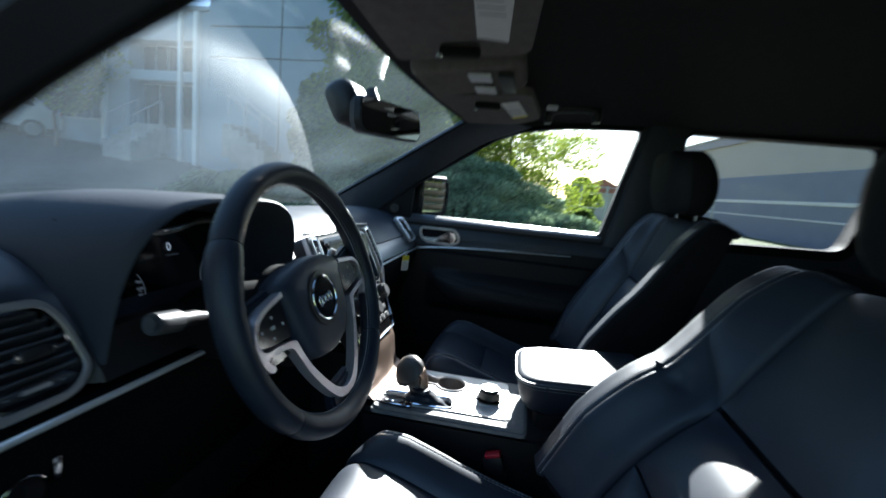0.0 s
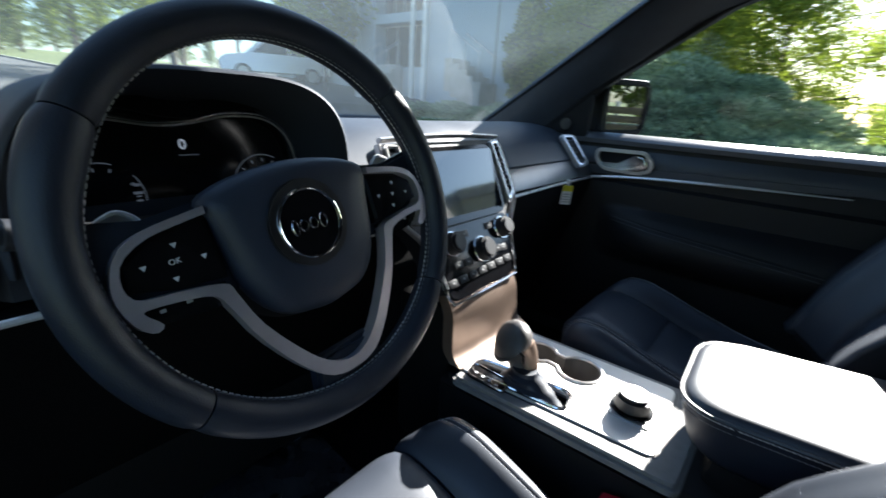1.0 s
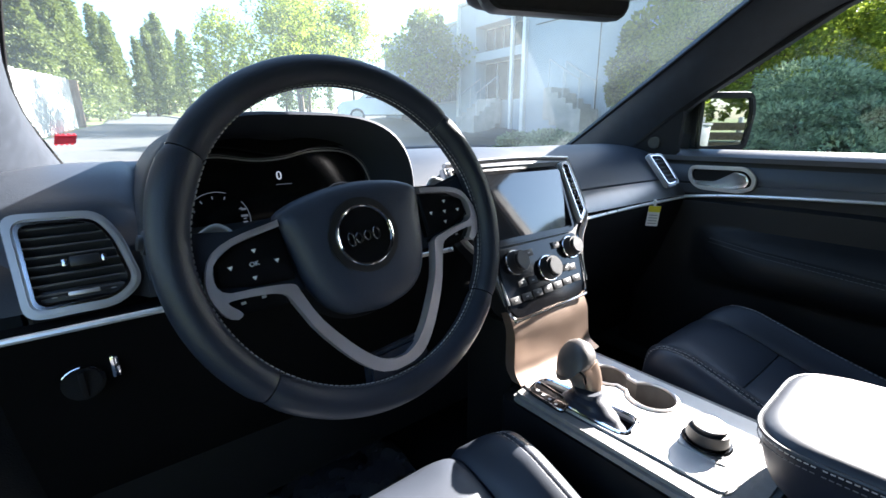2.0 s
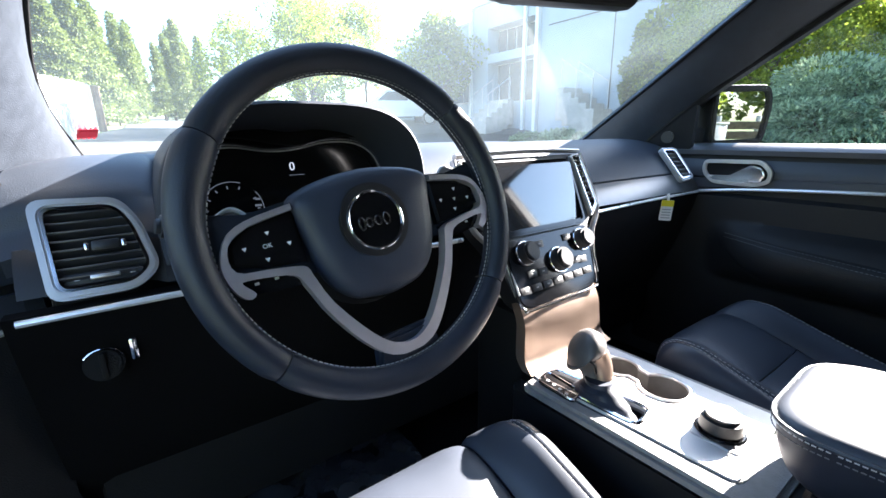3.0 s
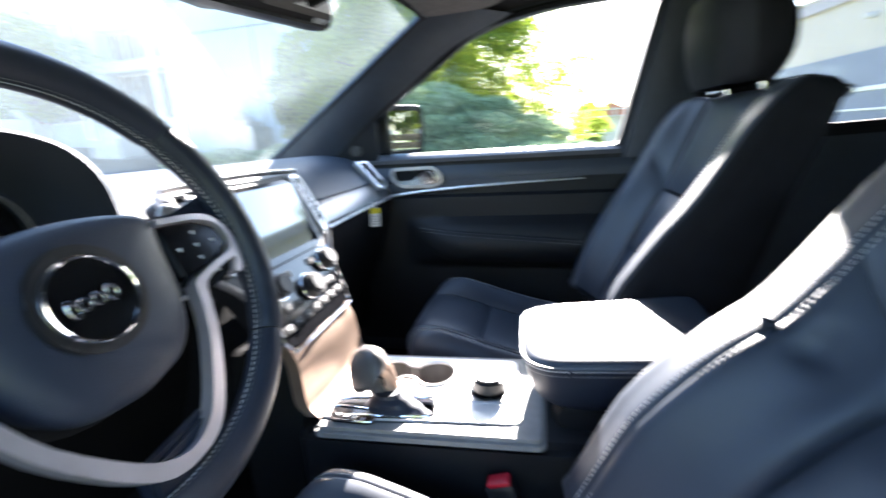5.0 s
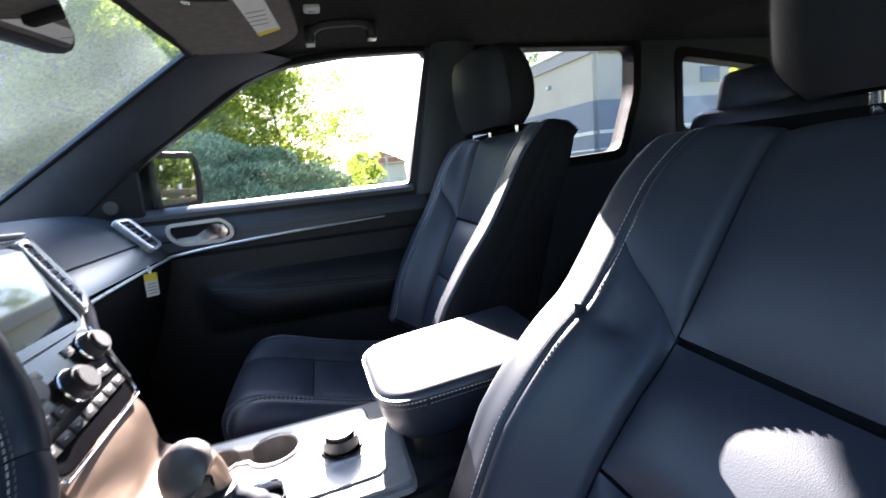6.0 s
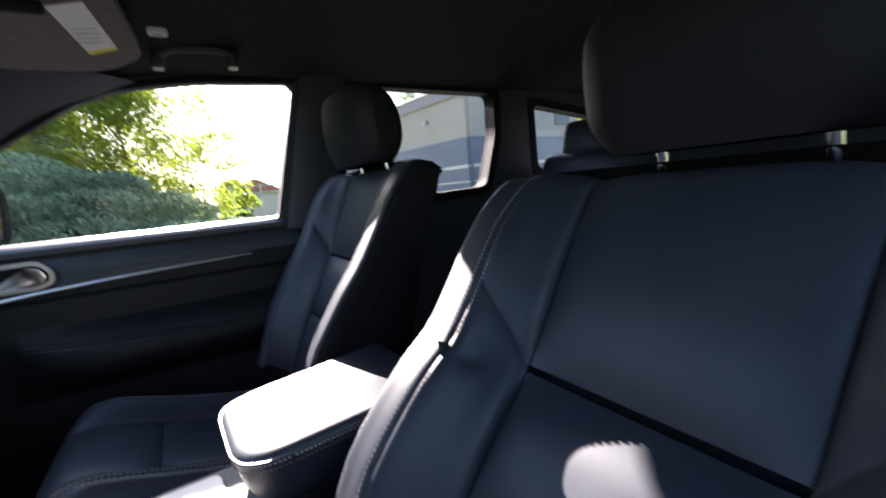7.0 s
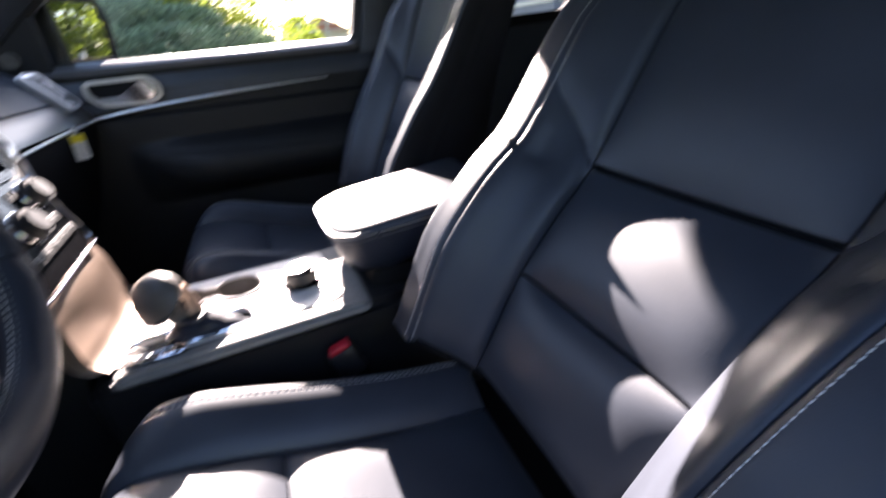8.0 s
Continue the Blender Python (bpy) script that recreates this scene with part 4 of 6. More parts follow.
part("lower_face", sheet(lambda u, v: low_pt(-0.106 + 0.190 * u + v * v * (0.004 * u - 0.014 * (1 - u)), v, LOWP) + Vector((0, -0.006 * math.sin(math.pi * u), 0)), 16, 13, 0.02, (0, 1, 0)), BRONZE, stack, "satin warm silver lower face")
part("side_wall", box((-0.012, 0.10, 0.72), (0.185, 0.12, 0.30), 0.015), MATTE, stack)

# ---- centre console ----
console = thing("centre_console", (-0.03, -0.2, 0.5), "centre console with bright silver top and cup holders", "centre console")
bodyo = round_poly([(-0.138, 0.035), (0.078, 0.035), (0.092, -0.46), (-0.118, -0.46)], 0.02)
cm = plane_at((0, 0, 0.50), (1, 0, 0), (0, 1, 0))


def twin_cup(grow, n=22):
    """Outline of the two cup holders, joined by a neck."""
    (ax, ay, ar), (bx, by, br) = (0.014, -0.062, 0.029 + grow), (0.012, -0.134, 0.035 + grow)
    neck = 0.016 + grow
    a0, b0 = math.asin(neck / ar), math.asin(neck / br)
    pts = [Vector((ax + ar * math.sin(t), ay - ar * math.cos(t), 0)) for t in (a0 + (2 * math.pi - 2 * a0) * k / n for k in range(n + 1))]
    pts += [Vector((bx - br * math.sin(t), by + br * math.cos(t), 0)) for t in (b0 + (2 * math.pi - 2 * b0) * k / n for k in range(n + 1))]
    return pts


slot = round_poly([(-0.112, -0.008), (-0.072, -0.004), (-0.052, -0.150), (-0.098, -0.158)], 0.016)
part("body", plate(bodyo, [twin_cup(0.005), slot], cm, 0.276, 0.012), PLASTIC, console, "black padded console body")
edgeo = round_poly([(-0.141, 0.006), (0.074, 0.012), (0.086, -0.310), (-0.128, -0.310)], 0.014)
part("edge_pad", plate(edgeo, [twin_cup(0.004), ring_outline(slot, -0.006)], plane_at((0, 0, 0.772), (1, 0, 0), (0, 1, 0)), 0.0135, 0.006), PAD_GREY, console, "grained grey edge of the console")
topo = round_poly([(-0.120, 0.008), (0.062, 0.010), (0.070, -0.266), (-0.100, -0.278)], 0.016)
cm2 = plane_at((0, 0, 0.779), (1, 0, 0), (0, 1, 0))
part("top_plate", plate(topo, [twin_cup(0.001), ring_outline(slot, -0.002)], cm2, 0.009, 0.003), CONSOLE_SILVER, console, "bright satin silver console plate")
part("plate_edge", tube([(p.x, p.y, 0.7845) for p in topo], 0.0016, 6, True), SLAT, console, "dark groove round the plate")
part("cup_ring", tube([(p.x, p.y, 0.7885) for p in twin_cup(0.0)], 0.0028, 8, True), SATIN, console, "satin ring of the twin cup holder")
part("cup_well", loft([[Vector((p.x, p.y, z)) for p in twin_cup(g)] for g, z in ((-0.001, 0.787), (-0.003, 0.752), (-0.006, 0.712))], caps=False), CUP_GREY, console, "grey twin cup well")
part("cup_floor", plate(twin_cup(-0.006), [], plane_at((0, 0, 0.708), (1, 0, 0), (0, 1, 0)), 0.004), MATTE, console)
part("slot_floor", plate(ring_outline(slot, -0.004), [], plane_at((0, 0, 0.755), (1, 0, 0), (0, 1, 0)), 0.004), MATTE, console, "black shift gate floor")
part("slot_rim", tube([(p.x, p.y, 0.7885) for p in slot], 0.0022, 6, True), CHROME, console, "chrome rim of the shift gate")
part("gate_plate", plate(round_poly([(-0.128, -0.012), (-0.096, -0.004), (-0.100, -0.070), (-0.128, -0.078)], 0.010), [], plane_at((0.004, 0, 0.786), (1, 0, 0), (0, 1, 0)), 0.004, 0.001), GLOSSY, console, "gloss black gear indicator")
gate_o = round_poly([(-0.124, -0.012), (-0.092, -0.004), (-0.096, -0.070), (-0.124, -0.078)], 0.010)
part("gate_ring", tube([(p.x, p.y, 0.7905) for p in gate_o], 0.0017, 6, True), CHROME, console, "chrome ring of the gear indicator")
for k in range(4):
    part("gear_mark", box((-0.112 - 0.002 * k, -0.022 - 0.013 * k, 0.7908), (0.004, 0.004, 0.0006)), ICON, console)
dial = part("dial_base", plate(round_poly([(-0.068, -0.204), (-0.008, -0.196), (0.004, -0.252), (-0.066, -0.262)], 0.008), [], plane_at((0.01, 0.002, 0.787), (1, 0, 0), (0, 1, 0)), 0.003, 0.001), SATIN, console, "square silver base of the drive dial")
part("dial_collar", disc((-0.026, -0.226, 0.789), (0, 0, 1), 0.0290, 0.004, 32, 0.002), GLOSSY, dial, "black collar")
part("dial_knob", disc((-0.026, -0.226, 0.792), (0, 0, 1), 0.0250, 0.022, 36, 0.004, 0.0235), PLASTIC, dial, "black rotary drive knob")
part("dial_cap", disc((-0.026, -0.226, 0.8135), (0, 0, 1), 0.0195, 0.002, 28, 0.0008), SATIN, dial, "silver top of the knob")
for k in range(3):
    part("dial_mark", box((-0.058 + 0.014 * k, -0.250, 0.791), (0.005, 0.003, 0.0008)), DARK_PRINT, dial)

shifter = thing("gear_lever", (-0.085, -0.07, 0.77), "dark gear lever with leather grip and silver spine", "gear lever")
grip = spline([(-0.078, -0.082, 0.780), (-0.073, -0.075, 0.800), (-0.070, -0.065, 0.823), (-0.074, -0.055, 0.841), (-0.088, -0.045, 0.851)], 18)
rr = [0.013 + 0.004 * k / 8 for k in range(8)] + [0.0190, 0.0215, 0.0245, 0.0295, 0.0340, 0.0355, 0.0345, 0.0305, 0.023, 0.010]
part("grip", tube(grip, rr, 16), GRIP_LEATHER, shifter, "worn grey leather grip")
part("grip_seam", tube([p + Vector((-0.55 * r, -0.84 * r, 0)) for p, r in zip(grip[6:15], rr[6:15])], 0.0016, 6), MATTE, shifter, "dark seam of the grip")
part("spine", tube([p + Vector((0.004, -0.012 - 0.003 * i / 18, 0.002)) for i, p in enumerate(grip[:13])], [0.0105 + 0.0007 * i for i in range(13)], 12), BRONZE, shifter, "satin silver lower spine")
part("boot", loft([[Vector((cx + a * math.cos(t), cy + b * math.sin(t), z)) for t in (2 * math.pi * k / 18 for k in range(18))]
                   for cx, cy, a, b, z in ((-0.084, -0.096, 0.023, 0.060, 0.766), (-0.084, -0.096, 0.0245, 0.056, 0.780), (-0.084, -0.095, 0.0215, 0.048, 0.784), (-0.083, -0.093, 0.0235, 0.044, 0.791), (-0.082, -0.091, 0.0200, 0.036, 0.795), (-0.081, -0.089, 0.0220, 0.030, 0.802), (-0.079, -0.087, 0.0175, 0.021, 0.806), (-0.078, -0.085, 0.0185, 0.019, 0.812))]), RIM_LEATHER, shifter, "pleated leather boot")

# armrest lid between the seats
arm = thing("armrest_lid", (0.01, -0.45, 0.52), "padded black leather armrest lid, sunlit on top", "armrest")


def arm_rings(grow, z0, z1, n=5):
    rings = []
    for k in range(n + 1):
        f = k / n
        inset = 0.014 * (1 - math.cos(f * math.pi / 2)) if z1 > z0 else 0.022 * f ** 1.6
        o = round_poly([(-0.094 + inset - grow, -0.282 - inset * (1.0 if z1 > z0 else 1.3) + grow), (0.104 - inset + grow, -0.276 - inset * (1.0 if z1 > z0 else 1.3) + grow), (0.108 - inset + grow, -0.535), (-0.104 + inset - grow, -0.535)], [0.058, 0.058, 0.02, 0.02], 8)
        tilt = lambda y: 0.022 * min(1.0, (-0.28 - y) / 0.25)
        rings.append([Vector((p.x, p.y, z0 + (z1 - z0) * math.sin(f * math.pi / 2) + tilt(p.y))) for p in o])
    return rings


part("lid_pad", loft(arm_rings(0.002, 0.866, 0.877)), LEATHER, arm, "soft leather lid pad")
# darker leather than the pad: the shade below the lid is painted in
part("lid_base", loft(arm_rings(0.0, 0.864, 0.795)), RIM_LEATHER, arm, "leather wrapped underside, shade in its darker colour")
part("bin", box((0.0, -0.42, 0.66), (0.17, 0.20, 0.30), 0.02), MATTE, arm, "black storage bin under the lid")
seam = [Vector((p.x, p.y, 0.861 + 0.022 * min(1.0, (-0.28 - p.y) / 0.25))) for p in round_poly([(-0.0965, -0.279), (0.107, -0.273), (0.111, -0.535), (-0.107, -0.535)], [0.058, 0.058, 0.02, 0.02], 8)]
for drop, thread in ((0.0035, THREAD), (-0.003, DIM_THREAD)):
    part("stitching", stitches([p + Vector((0, 0, drop)) for p in seam + seam[:1]], 0.0036, 0.0018, 0.0007), thread, arm, "pale stitching round the lid")
part("piping", tube([p + Vector((0, 0, 0.0075)) for p in seam], 0.0022, 6, True), LEATHER, arm, "rolled seam")


# ---- steering wheel ----
wheel = thing("steering_wheel", (-0.372, 0.014, 1.07), "black leather steering wheel with satin silver spokes", "steering wheel")
wm = plane_at((-0.372, 0.014, 1.07), (1, 0, 0), (0, math.sin(radians(19)), math.cos(radians(19)))) @ rot(z=6).to_4x4()


def mm2(pts, sgn=1):
    return [(sgn * x * 0.001, y * 0.001) for x, y in pts]


def rim_pt(a, b, grow=0.0):
    """On the rim: a round the wheel, b round the tube; thicker at the thumb rests."""
    thumb = 0.0022 * (math.exp(-((a - math.radians(28)) / 0.22) ** 2) + math.exp(-((a - math.radians(152)) / 0.22) ** 2))
    r = 0.0157 + thumb + grow
    c = math.cos(b)
    return Vector(((0.1733 + r * c) * math.cos(a), (0.1733 + r * c) * math.sin(a), (r * 1.12) * math.sin(b)))


def rim_piece(a0, a1, n):
    rings = []
    for i in range(n + 1):
        a = a0 + (a1 - a0) * i / n
        e = min(i, n - i)
        g = -0.0016 if e == 0 else (-0.0005 if e == 1 else 0.0)
        rings.append([wm @ rim_pt(a, 2 * math.pi * k / 18, g) for k in range(18)])
    return loft(rings)


cuts = [radians(a) for a in (37, 143, 221, 319, 397)]
for a0, a1 in zip(cuts, cuts[1:]):
    part("rim_section", rim_piece(a0 + 0.004, a1 - 0.004, 40), RIM_LEATHER, wheel, "leather wrapped rim section")
ring = [wm @ rim_pt(2 * math.pi * k / 200, math.radians(172), 0.0004) for k in range(201)]
part("stitching", stitches(ring, 0.0035, 0.002, 0.0005), THREAD, wheel, "pale stitching inside the rim")
part("stitching", stitches([wm @ rim_pt(2 * math.pi * k / 200, math.radians(160), 0.0003) for k in range(201)], 0.0035, 0.002, 0.0004), DIM_THREAD, wheel, "grey stitching inside the rim")

pad = [(-86, 36), (-62, 47), (-30, 53), (0, 55), (30, 53), (62, 47), (86, 36), (78, 4), (72, -32), (60, -62), (40, -80), (0, -87), (-40, -80), (-60, -62), (-72, -32), (-78, 4)]
po = [Vector(p) for p in round_poly(mm2(pad), 0.012, 3)]
rings = []
for d, s in ((-0.030, 0.96), (-0.016, 1.0), (-0.005, 0.99), (0.002, 0.955), (0.0075, 0.88), (0.011, 0.74), (0.013, 0.5), (0.0135, 0.2)):
    rings.append([wm @ Vector((p.x * s, p.y * s - 0.008 * (1 - s), d)) for p in po])
part("airbag_pad", loft(rings), AIRBAG, wheel, "smooth black airbag pad", angle=60)
bc = wm @ Vector((-0.004, -0.005, 0.011))
bn = wm.to_3x3() @ Vector((0, 0, 1))
badge = part("badge_ring", disc(bc, bn, 0.040, 0.0035, 40, 0.0015), PLASTIC, wheel, "dark round badge recess")
wb = wm @ Matrix.Translation((-0.004, -0.005, 0.0152))
part("badge_edge", tr(tube([(0.0305 * math.cos(k * 0.1571), 0.0305 * math.sin(k * 0.1571), 0.0) for k in range(40)], 0.0017, 8, True), wb), CHROME, badge, "chrome badge ring")
part("badge_face", tr(disc((0, 0, -0.001), (0, 0, 1), 0.0295, 0.001, 40), wb), GLOSSY, badge)
for k, (x, w, h) in enumerate(((-0.016, 0.006, 0.013), (-0.0075, 0.0075, 0.009), (0.0025, 0.0075, 0.009), (0.0125, 0.007, 0.012))):
    part("badge_mark", tr(tube([(x + 0.5 * w * math.cos(t), -0.001 + 0.5 * h * math.sin(t), 0.001) for t in (2 * math.pi * j / 14 for j in range(14))], 0.0011, 6, True), wb), CHROME, badge, "raised chrome mark")

frame_l = [(-82, 31), (-95, 29), (-124, 24), (-143, 15), (-153, -3), (-155, -20), (-149, -38), (-140, -46), (-134, -42), (-142, -32), (-140, -29), (-120, -31), (-98, -36), (-90, -47),
           (-76, -82), (-53, -119), (-32, -142), (-14, -150), (0, -151), (0, -140), (-9, -139), (-25, -131), (-44, -111), (-69, -73), (-80, -43), (-84, -32), (-96, -28), (-120, -24), (-142, -21),
           (-148, -9), (-143, 7), (-124, 18), (-96, 23), (-82, 25)]
loop = [Vector((x, y, 0)) for x, y in frame_l]
open_end = spline(loop[:19], 44) + spline(loop[19:], 36)
frame_l = [(p.x, p.y) for p in open_end]
for sgn in (-1, 1):
    part("spoke_trim", plate(mm2(frame_l, -sgn), [], wm @ Matrix.Translation((0, 0, -0.008)), 0.014), WHEEL_TRIM, wheel, "satin silver spoke trim")
    part("switch_pad", plate(mm2([(-80, 26), (-124, 18), (-144, 6), (-147, -14), (-120, -22), (-80, -27)], -sgn), [], wm @ Matrix.Translation((0, 0, -0.010)), 0.011, 0.003), GLOSSY, wheel, "gloss black switch pad")
    part("lower_switch", plate(mm2([(-82, -30), (-118, -26), (-147, -24), (-148, -34), (-136, -43), (-112, -46), (-88, -47)], -sgn), [], wm @ Matrix.Translation((0, 0, -0.014)), 0.012, 0.003), GLOSSY, wheel, "black lower switch")
    part("spoke_back", plate(mm2([(-70, 38), (-120, 32), (-160, 40), (-166, 0), (-162, -44), (-140, -38), (-100, -40), (-70, -40)], -sgn), [], wm @ Matrix.Translation((0, 0, -0.024)), 0.014, 0.004), RIM_LEATHER, wheel, "black spoke root")
    for dx, dy in ((0, 0), (-20, 2), (20, -2), (3, 12), (-3, -12)):
        if sgn < 0 and (dx, dy) == (0, 0):
            part("switch_text", lettering("OK", wm @ Matrix.Translation((-0.112, -0.003, 0.0016)), 0.006), ICON, wheel)
        else:
            part("icon", tr(disc((sgn * 0.112 + dx * 0.001, -0.003 + dy * 0.001, 0.001), (0, 0, 1), 0.0026, 0.0007, 3), wm), ICON, wheel)
    for dx in (-130, -112) if sgn < 0 else (100, 122):
        part("icon", tr(box((dx * 0.001, -0.034, -0.0015), (0.004, 0.0025, 0.0008)), wm), GREY_PRINT, wheel)
    pad_o = round_poly(mm2([(-114, 18), (-117, 34), (-128, 43), (-145, 36), (-148, 12)], -sgn), 0.006)
    part("shift_paddle", plate(pad_o, [], wm @ Matrix.Translation((0, 0, -0.030)), 0.004, 0.001), SATIN, wheel, "satin shift paddle with a bright edge")
    part("paddle_edge", tube([wm @ Vector((p.x, p.y, -0.0250)) for p in pad_o], 0.0021, 6, True), PADDLE, wheel, "bright edge of the shift paddle")
part("lower_bridge", plate(mm2([(-34, -128), (34, -128), (40, -160), (-40, -160)]), [], wm @ Matrix.Translation((0, 0, -0.016)), 0.014, 0.004), RIM_LEATHER, wheel)
part("hub_cover", tr(disc((0, -0.02, -0.06), (0, 0, 1), 0.075, 0.04, 32, 0.006, 0.068), wm), MATTE, wheel, "black hub cover")


# ---- seats ----
BACK_DRIVER = spline([(0, -0.395, 0.725), (0, -0.430, 0.785), (0, -0.472, 0.85), (0, -0.520, 0.905), (0, -0.567, 0.952), (0, -0.632, 1.05), (0, -0.685, 1.13), (0, -0.710, 1.165)], 60)
BACK_PASSENGER = spline([(0, -0.415, 0.71), (0, -0.450, 0.795), (0, -0.486, 0.868), (0, -0.520, 0.935), (0, -0.553, 0.998), (0, -0.597, 1.095), (0, -0.630, 1.175), (0, -0.646, 1.205)], 60)
BACK = BACK_DRIVER
BOLSTER, SLIM = 1.0, 0.0
SEAT_X = -0.377
PROUD = ((0.0, 1.0), (0.25, 1.1), (0.42, 1.0), (0.62, 0.82), (0.76, 0.72), (0.88, 0.42), (1.0, 0.14))
CROSS = spline([(0, 0, 0), (0.07, 0.001, 0), (0.118, 0.006, 0), (0.142, 0.018, 0), (0.172, 0.035, 0), (0.203, 0.060, 0), (0.228, 0.076, 0),
                (0.255, 0.080, 0), (0.279, 0.079, 0), (0.295, 0.048, 0), (0.298, -0.06, 0)], 101)


def back_pt(s, v):
    """The seat back: s is the way out from its middle (signed, 1 is the end of CROSS), v from foot to top."""
    a = min(0.9999, abs(s)) * 100
    i = int(a)
    c = CROSS[i].lerp(CROSS[i + 1], a - i)
    x, d = c.x, c.y
    k = max(0.0, min(1.0, v)) * 59
    j = min(int(k), 58)
    p = BACK[j].lerp(BACK[j + 1], k - j)
    t = (BACK[min(59, j + 2)] - BACK[max(0, j - 2)]).normalized()
    n = Vector((0, t.z, -t.y))
    bol = BOLSTER * PROUD[-1][1]
    for (a0, b0), (a1, b1) in zip(PROUD, PROUD[1:]):
        if a0 <= v <= a1:
            bol = BOLSTER * (b0 + (b1 - b0) * (v - a0) / (a1 - a0))
    grow = min(1.0, max(0.0, (v - 0.10) / 0.70))
    inner, outer = 0.92 + 0.20 * grow, 0.50 + 0.16 * grow
    x = x * inner if x < 0.118 else 0.118 * inner + (min(x, 0.228) - 0.118) * outer + max(0.0, x - 0.228) * (1 + 0.18 * grow)
    wide = 1.0 - 0.03 * v - 0.10 * max(0.0, (v - 0.86) / 0.14) ** 2.5
    roll = 0.04 * max(0.0, (v - 0.90) / 0.10) ** 2.2
    d *= bol if d > 0 else 1 - SLIM * v
    return Vector((math.copysign(x, s) * wide if s else 0.0, p.y, p.z)) + n * (d - roll)


SEAT_CROSS = spline([(0, 0, 0), (0.06, 0.001, 0), (0.105, 0.004, 0), (0.126, 0.018, 0), (0.148, 0.032, 0), (0.166, 0.036, 0), (0.186, 0.022, 0), (0.199, -0.012, 0), (0.204, -0.07, 0)], 81)


def cush_pt(s, v):
    """The seat cushion: s out from the middle, v from the back to the front roll."""
    k = max(0.0, min(1.0, v)) * 49
    j = min(int(k), 48)
    p = CUSH[j].lerp(CUSH[j + 1], k - j)
    a = min(0.9999, abs(s)) * 80
    i = int(a)
    c = SEAT_CROSS[i].lerp(SEAT_CROSS[i + 1], a - i)
    fall = min(1.0, max(0.0, (v - 0.50) / 0.35))
    return Vector((math.copysign(c.x, s), p.y - 0.40 * max(0.0, c.x - 0.12) * fall, p.z + c.y * (1 - 0.75 * fall if c.y > 0 else 1.0)))


CUSH = spline([(0, -0.42, 0.665), (0, -0.32, 0.680), (0, -0.22, 0.706), (0, -0.13, 0.735), (0, -0.07, 0.752), (0, -0.028, 0.755), (0, -0.002, 0.732), (0, 0.004, 0.66)], 50)


